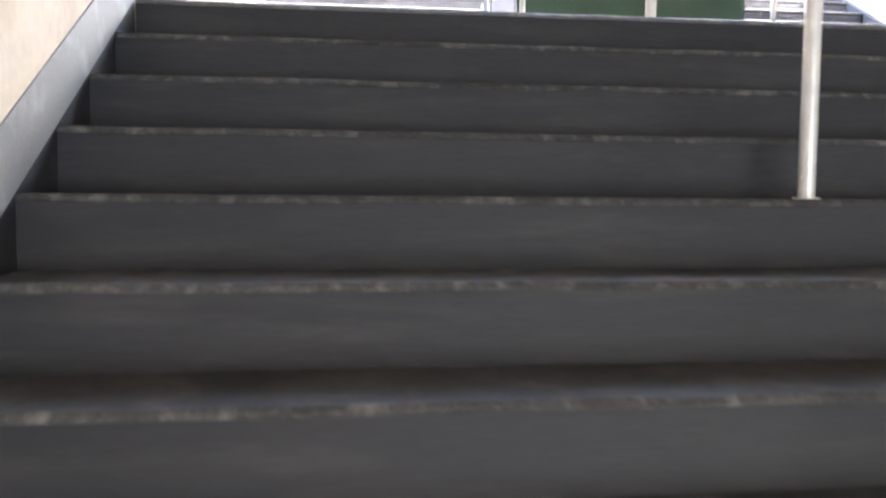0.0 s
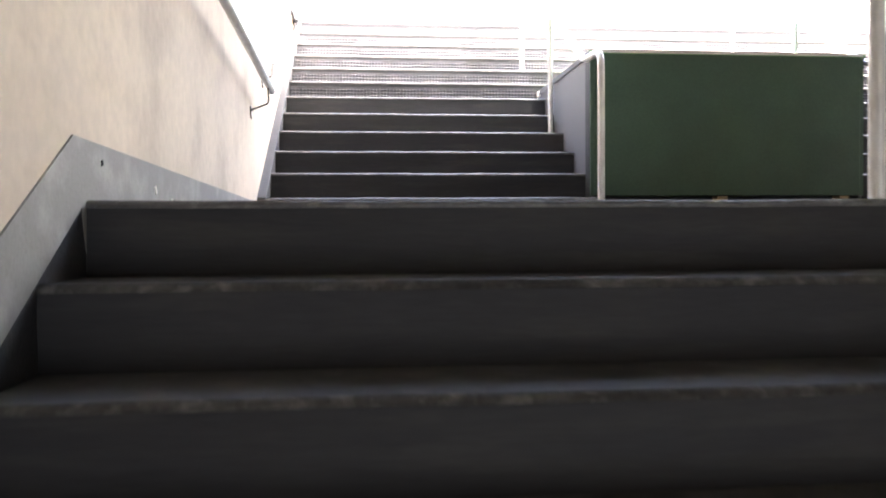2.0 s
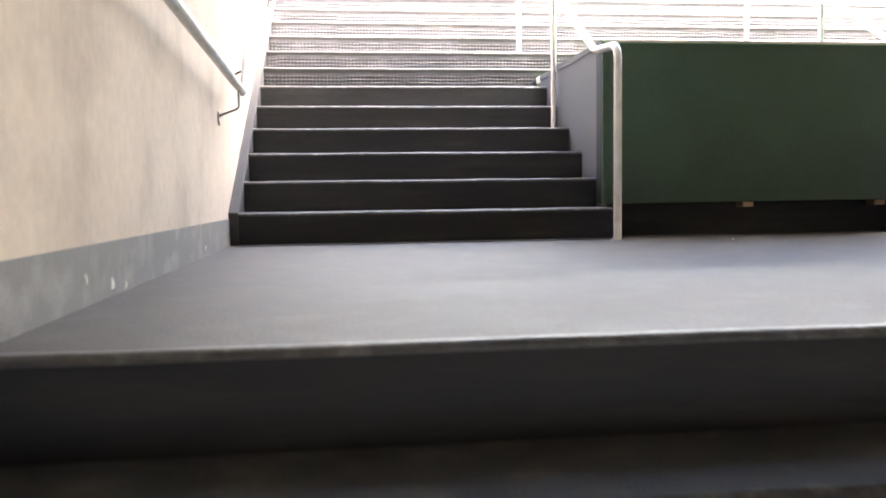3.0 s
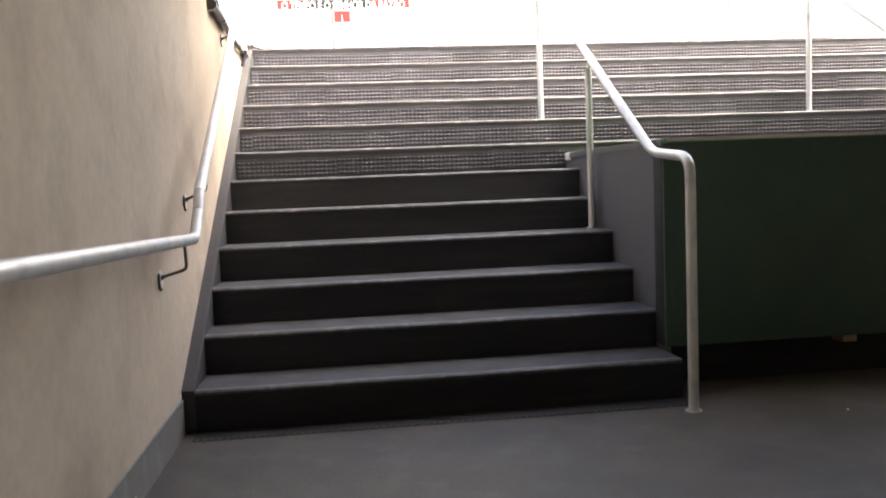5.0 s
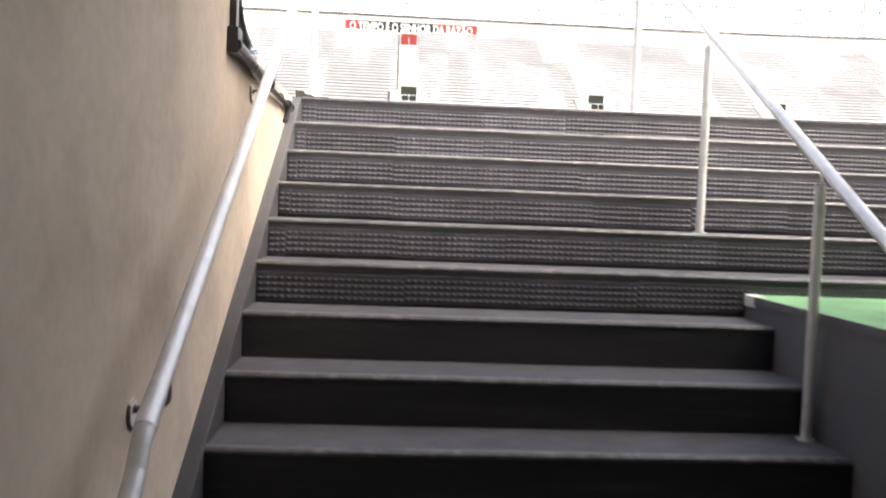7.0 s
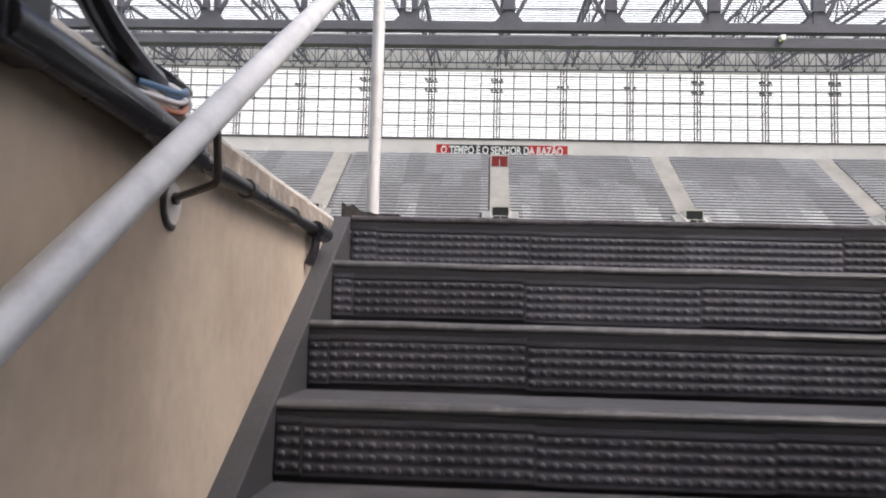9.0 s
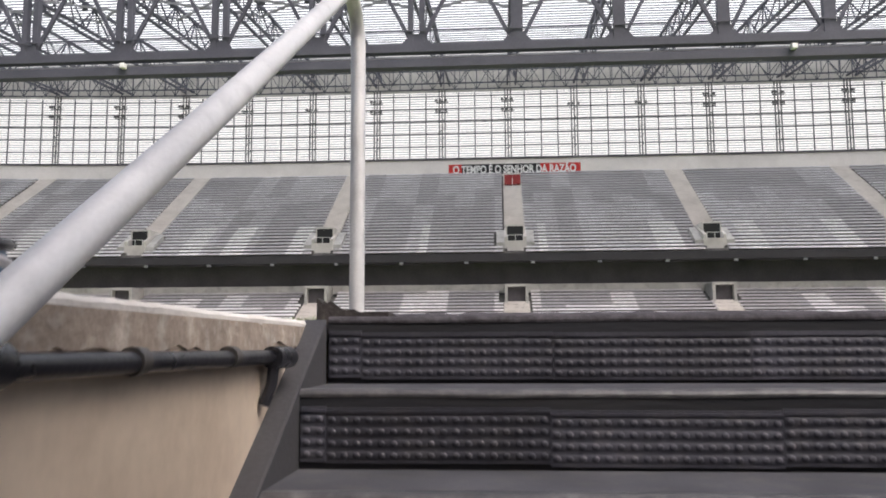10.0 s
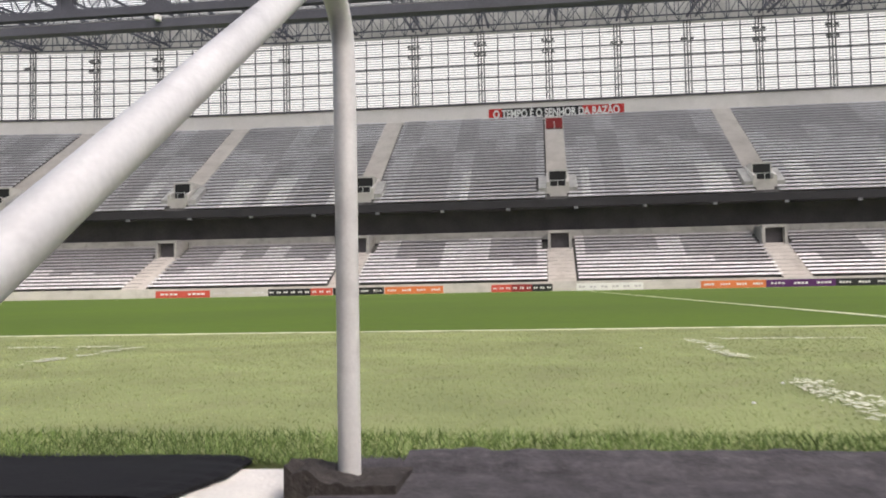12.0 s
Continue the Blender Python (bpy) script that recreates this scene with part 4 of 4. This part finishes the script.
def words(text, size, x, y, z, material, parent, name="lettering"):
    """Raised lettering that faces the pitch, centred on x."""
    c = bpy.data.curves.new(name, "FONT")
    c.body, c.size, c.extrude, c.align_x, c.offset = text, size, 0.02, "CENTER", 0.03 * size
    tmp = new("lettering_curve", c)
    me = bpy.data.meshes.new_from_object(tmp.evaluated_get(bpy.context.evaluated_depsgraph_get()))
    bpy.data.objects.remove(tmp)
    me.materials.clear()
    me.materials.append(material)
    ob = new(name, me)
    ob.parent = parent
    w = max(v.co.x for v in me.vertices) - min(v.co.x for v in me.vertices)
    ob.matrix_basis = pose(x, y, z, 90, 0, 0)
    return ob, w


banner = thing("slogan_banner", "long red and black banner with white slogan on the wall", "banner")
bz = tz + 0.35
part("red_end", Geo().box(-7.0, -5.1, ty - 0.06, ty - 0.02, bz, bz + 1.55), M_RED, banner)
part("black_middle", Geo().box(-5.1, 6.2, ty - 0.06, ty - 0.02, bz, bz + 1.55), M_BLACK, banner)
part("red_end", Geo().box(6.2, 11.9, ty - 0.06, ty - 0.02, bz, bz + 1.55), M_RED, banner)
_o, _w = words("O TEMPO É O SENHOR DA RAZÃO", 1.5, 2.45, ty - 0.09, bz + 0.22, M_WHITE, banner)
_o.scale = (17.6 / _w, 1.05, 1)
box2 = thing("red_booth", "small red booth at the head of an aisle", "booth")
part("body", Geo().box(1.0, 3.2, ty - 4.4, ty - 3.3, tz - 2.4, tz - 0.6), M_BOOTH, box2)
part("front_post", Geo().box(2.06, 2.14, ty - 4.44, ty - 4.401, tz - 2.4, tz - 1.1), M_WHITE, box2)


# ---- advertising boards ----
def board(x0, x1, cols, marks, label):
    b = thing("advertising_board", label, "advertising board", "advertising boards")
    n = len(cols)
    for i, c in enumerate(cols):
        xa, xb = x0 + (x1 - x0) * i / n, x0 + (x1 - x0) * (i + 1) / n
        part("panel", Geo().box(xa, xb, 84.0, 84.12, TOPZ - 0.01, TOPZ + 0.70), c, b)
    m, k = marks
    rnd = random.Random(int(x0 * 10))
    w = (x1 - x0) / k
    for i in range(k):      # each mark is a short run of uneven strokes
        xa = x0 + w * (i + 0.5)
        n = 4 if w > 1.2 else 2
        for q in range(n):
            c = xa + w * 0.64 * ((q + 0.5) / n - 0.5)
            d = w * 0.64 / n * rnd.uniform(0.28, 0.42)
            part("mark", Geo().box(c - d, c + d, 83.96, 83.99, TOPZ + rnd.uniform(0.24, 0.28), TOPZ + rnd.uniform(0.42, 0.47)), m, b)


board(-39.8, -33.9, [M_BOARDRED], (M_WHITE, 2), "red advertising board with pale marks")
board(-33.9, -27.8, [M_PALE], (M_SEATG, 3), "pale grey advertising board at the pitch")
board(-27.7, -21.0, [M_BLACK, M_BLACK, M_BOARDRED], (M_WHITE, 9), "black and red advertising board with white marks")
board(-20.9, -15.7, [M_BLACK], (M_WHITE, 4), "black advertising board with white marks")
board(-15.6, -9.7, [M_ORANGE], (M_WHITE, 4), "orange advertising board with pale marks")
board(-4.9, 1.1, [M_BOARDRED, M_BOOTH, M_BLACK], (M_WHITE, 9), "red and black advertising board with white marks")
board(3.4, 9.8, [M_WHITE], (M_SEATD, 6), "white advertising board with grey marks")
board(15.2, 21.2, [M_ORANGE], (M_WHITE, 4), "orange advertising board with white marks")
board(21.2, 27.5, [M_PURPLE], (M_WHITE, 3), "dark purple advertising board with white marks")
board(27.5, 36.0, [M_BLACK], (M_WHITE, 5), "black advertising board with wide white marks")
board(36.2, 44.0, [M_BOARDRED], (M_WHITE, 3), "red advertising board with white marks")


# ---- glazed facade above the stand ----
FY, FZ0, FZ1 = ty + 0.9, tz + 2.7, 38.9
facade = thing("glazed_facade", "translucent glazed facade with grey steel mullions", "facade", kind="structure")
BAY = 9.6
for n in range(-10, 10):
    x = 1.65 + BAY * n
    b = bend(x)
    for k, dx in enumerate((-0.42, 0.0, 0.42)):
        part("column", Geo().box(x + dx - 0.08, x + dx + 0.08, FY - 0.35 + b, FY - 0.2 + b, FZ0 - 0.2, FZ1 + 0.3), M_MULL, facade)
    g = Geo()
    for i in range(7):
        g.bar((x - 0.42, FY - 0.28 + b, FZ0 + i * 1.4), (x + 0.42, FY - 0.28 + b, FZ0 + i * 1.4 + 0.7), 0.06)
    part("lacing", g, M_MULL, facade)
    for k in range(1, 4):
        xm = x + BAY * k / 4
        part("mullion", Geo().box(xm - 0.072, xm + 0.072, FY - 0.1 + bend(xm), FY + 0.05 + bend(xm), FZ0 - 0.2, FZ1), M_MULL, facade)
for i in range(6):
    z = FZ0 + 0.15 + i * (FZ1 - FZ0) / 5.4
    part("transom", sweep(Geo(), [(FY - 0.12, z), (FY - 0.12, z + 0.17), (FY, z + 0.17), (FY, z)], True), M_MULL, facade)
z = FZ0
while z < FZ1:
    part("louvre", sweep(Geo(), [(FY + 0.3, z), (FY + 0.3, z + 0.09), (FY + 0.34, z + 0.09), (FY + 0.34, z)], True), M_LATTICE, facade)
    z += 0.36

# floodlight clusters on the facade columns
for n in range(-9, 9):
    x = 1.65 + BAY * n
    b = bend(x)
    fl = thing("floodlight", "grey floodlight cluster on a facade column", "floodlight", "facade floodlights")
    rows = (0, 1) if n % 5 in (0, 4, 3) else (0,)
    for q in rows:
        z = FZ1 - 1.6 - 1.5 * q - (0.9 if len(rows) == 1 else 0)
        part("bracket", Geo().bar((x - 0.9, FY - 0.6 + b, z), (x + 0.9, FY - 0.6 + b, z), 0.12).bar((x, FY - 0.6 + b, z), (x, FY - 0.2 + b, z), 0.1), M_MULL, fl)
        for dx in (-0.8, -0.3, 0.55):
            part("lamp_head", Geo().hexa([(x + dx - 0.2, FY - 1.0 + b, z + 0.05), (x + dx + 0.2, FY - 1.0 + b, z + 0.05), (x + dx + 0.2, FY - 0.6 + b, z + 0.12), (x + dx - 0.2, FY - 0.6 + b, z + 0.12)],
                                         [(x + dx - 0.17, FY - 0.95 + b, z + 0.38), (x + dx + 0.17, FY - 0.95 + b, z + 0.38), (x + dx + 0.17, FY - 0.6 + b, z + 0.5), (x + dx - 0.17, FY - 0.6 + b, z + 0.5)]), M_MULL, fl)

# ---- roof ----
roof = thing("stadium_roof", "steel trussed stadium roof over the far stand", "roof", kind="structure")


def truss(x0, x1, y, z0, z1, step, w, wd, parent, name, material, follow=True):
    """A plane lattice along the stand."""
    g = Geo()
    n = int(round((x1 - x0) / step))
    for i in range(n):
        a, b = x0 + i * step, x0 + (i + 1) * step
        ya, yb = (y + bend(a), y + bend(b)) if follow else (y, y)
        g.bar((a, ya, z0), (b, yb, z0), w).bar((a, ya, z1), (b, yb, z1), w)
        g.bar((a, ya, z0), (b, yb, z1), wd) if i % 2 else g.bar((a, ya, z1), (b, yb, z0), wd)
        g.bar((a, ya, z0), (a, ya, z1), wd)
    return part(name, g, material, parent)


truss(-94, 98, FY - 1.4, 39.0, 41.8, 1.6, 0.16, 0.10, roof, "eaves_lattice", M_ROOFSTEEL)
truss(-94, 98, FY - 3.0, 39.4, 42.4, 2.4, 0.16, 0.10, roof, "eaves_lattice", M_ROOFSTEEL)
part("eaves_panel", sweep(Geo(), [(FY - 0.1, 39.0), (FY - 0.1, 42.6), (FY + 0.1, 42.6), (FY + 0.1, 39.0)], True), M_PALE, roof, "grey eaves cladding behind the lattice")
RY = 77.0
part("bottom_chord", Geo().box(-100, 100, RY, RY + 0.9, 29.75, 30.55), M_ROOFSTEEL, roof, "dark steel box chord")
part("bottom_chord", Geo().box(-100, 100, RY + 0.2, RY + 1.4, 28.35, 29.15), M_ROOFSTEEL, roof, "dark steel box chord")
part("walkway", Geo().box(-100, 100, RY + 0.5, RY + 1.6, 29.25, 29.4), M_LATTICE, roof, "grey maintenance walkway")
part("top_chord", Geo().box(-100, 100, RY, RY + 0.9, 39.2, 40.0), M_ROOFSTEEL, roof)
for n in range(-9, 10):
    x = 2.2 + BAY * n
    for dx in ((-0.55, 0.55) if n < 0 else (0.0,)):
        w = 0.3 if n < 0 else 0.55
        part("vertical", Geo().box(x + dx - w, x + dx + w, RY + 0.1, RY + 0.8, 30.5, 39.3), M_ROOFSTEEL, roof) if n >= 0 else part("vertical", Geo().box(x + dx - 0.25, x + dx + 0.25, RY + 0.1, RY + 0.8, 30.5, 39.3), M_ROOFSTEEL, roof)
    part("gusset", Geo().hexa([(x - 1.5, RY + 0.2, 30.5), (x + 1.5, RY + 0.2, 30.5), (x + 1.5, RY + 0.7, 30.5), (x - 1.5, RY + 0.7, 30.5)], [(x - 0.5, RY + 0.2, 31.6), (x + 0.5, RY + 0.2, 31.6), (x + 0.5, RY + 0.7, 31.6), (x - 0.5, RY + 0.7, 31.6)]), M_ROOFSTEEL, roof)
    for s in (-1, 1):
        part("diagonal", Geo().bar((x + s * 0.5, RY + 0.45, 30.9), (x + s * BAY * 0.5, RY + 0.45, 39.3), 0.34), M_ROOFSTEEL, roof)
    # cross trusses that run back to the facade
    g = Geo()
    m = 14
    zt = lambda y: 39.6 + (y - RY) * 0.075
    zb = lambda y: 36.2 + (y - RY) * 0.085
    for i in range(m):
        a, b = RY + 1 + i * 41 / m, RY + 1 + (i + 1) * 41 / m
        g.bar((x, a, zt(a)), (x, b, zt(b)), 0.3).bar((x - 0.6, a, zb(a)), (x - 0.6, b, zb(b)), 0.26).bar((x + 0.6, a, zb(a)), (x + 0.6, b, zb(b)), 0.26)
        for s in (-0.6, 0.6):
            g.bar((x + s, a, zb(a)), (x, b, zt(b)), 0.13) if i % 2 else g.bar((x, a, zt(a)), (x + s, b, zb(b)), 0.13)
    part("cross_truss", g, M_ROOFSTEEL, roof)
    part("brace", Geo().bar((x, RY + 2, 37), (x + BAY, RY + 14, 39.6), 0.22).bar((x + BAY, RY + 2, 37), (x, RY + 14, 39.6), 0.22), M_LATTICE, roof)
part("service_rail", Geo().box(-100, 100, RY - 0.1, RY, 31.75, 31.9), M_ROOFSTEEL, roof)
for i in range(44):
    y = RY + 1 + i * 0.95
    part("purlin", Geo().box(-100, 100, y, y + 0.14, 40.0 + (y - RY) * 0.075, 40.16 + (y - RY) * 0.075), M_LATTICE, roof)
for n in range(-18, 19):
    x = 2.2 + BAY * (n + 0.5) * 0.5
    lt = thing("roof_light", "small round spotlight hung below the roof", "spotlight", "roof spotlights")
    g = Geo().tube([(x, RY + 6, 37.6), (x, RY + 6, 38.3)], 0.32, 10).tube([(x, RY + 6, 38.3), (x, RY + 6, 40.4)], 0.05, 6)
    part("lamp_body", g, M_ROOFSTEEL, lt)
for x in (-36.0, 27.5, 38.0):
    sp = thing("hanging_speaker", "small white loudspeaker under the roof chord", "loudspeaker", "hanging speakers")
    part("body", Geo().box(x - 0.24, x + 0.24, RY - 0.45, RY + 0.19, 28.9, 29.4), M_WHITE, sp, bevel=0.05)

# hazy sky seen through the facade, and roof sheeting that emits by itself
tagged(part("backdrop", Geo().poly((-130, FY + 3, 20), (130, FY + 3, 20), (130, FY + 3, 46), (-130, FY + 3, 46)), M_SKY), "white hazy sky behind the glazing", "sky", kind="structure")
part("roof_sheet", Geo().poly((-130, FY + 3, 46), (130, FY + 3, 46), (130, RY - 3, 42.5), (-130, RY - 3, 42.5)), M_SHEET, roof, "white roof sheeting with glow added to light the stand")

# ---- unseen near stand sloped to keep sun off the tunnel, and plain end walls ----
tagged(part("near_stand", Geo().hexa([(-100, 0.35, 4.12), (100, 0.35, 4.12), (100, -36, 4.12), (-100, -36, 4.12)], [(-100, 0.35, 4.9), (100, 0.35, 4.9), (100, -36, 27), (-100, -36, 27)]), M_CONC), "unseen concrete near stand above the tunnel, added as sun block", "grandstand", kind="structure")
for s in (-1, 1):
    tagged(part("wall_end", Geo().box(*sorted((s * 104, s * 106)), -32, 124, 0, 30), M_CONC), "plain concrete end wall of the stadium", "wall", kind="structure")


# ---- studded rubber mats on the upper risers ----
def mat_mesh(width, material=M_STUD):
    """One riser mat with rows of round studs and a ridge along the top."""
    g = Geo()
    h = 0.125
    g.box(0.0, width, -0.006, 0.0, -h, 0)
    g.box(0.0, width, -0.010, -0.006, -0.012, -0.006)
    for j in range(4):      # low ridges that carry the studs
        z = -0.028 - j * 0.0265
        g.hexa([(0.003, -0.006, z - 0.010), (width - 0.003, -0.006, z - 0.010), (width - 0.003, -0.006, z + 0.010), (0.003, -0.006, z + 0.010)],
               [(0.003, -0.0078, z - 0.006), (width - 0.003, -0.0078, z - 0.006), (width - 0.003, -0.0078, z + 0.006), (0.003, -0.0078, z + 0.006)])
    cols = int(round(width / 0.0285))
    for i in range(cols):
        x = (i + 0.5) * width / cols
        for j in range(4):
            z = -0.028 - j * 0.0265
            n = len(g.v)
            rings = ((0.0088, -0.0066), (0.0070, -0.0100), (0.0036, -0.0114))
            for r, yy in rings:
                for a in range(8):
                    t = 2 * math.pi * a / 8
                    g.v.append((x + 1.12 * r * math.cos(t), yy, z + 0.94 * r * math.sin(t)))
            for c in (0, 8):
                for a in range(8):
                    b = (a + 1) % 8
                    g.f.append((n + c + a, n + c + b, n + c + 8 + b, n + c + 8 + a))
            g.f.append(tuple(range(n + 16, n + 24)))
    return g.mesh("riser_mat", material, smooth=True)


MATW = 0.513
MAT = mat_mesh(MATW)
MATD = mat_mesh(MATW, M_STUDD)


def lay_mats(step, k, x0, x1, first, whole=MAT, material=M_STUD):
    """Mats edge to edge along a riser, after a narrow first piece."""
    x = x0 - MATW + first
    while x < x1 - 0.03:
        a, b = max(x, x0), min(x + MATW, x1)
        if b - a > 0.03:
            ob = new("riser_mat", whole if b - a > MATW - 0.001 else mat_mesh(b - a, material))
            ob.parent = step
            ob.matrix_basis = pose(a, (k - 1) * TREAD - 0.002 - 0.003 * random.random(), k * RISE - 0.046 + 0.010 * random.random(), 0, 0.35 * (random.random() - 0.5), 0)
        x += MATW + 0.0003


for k in range(7, 13):
    lay_mats(upper_steps[k], k, 0.004, XW - 0.004, (0.12, 0.08, 0.058, 0.052, 0.060, 0.088)[k - 7])
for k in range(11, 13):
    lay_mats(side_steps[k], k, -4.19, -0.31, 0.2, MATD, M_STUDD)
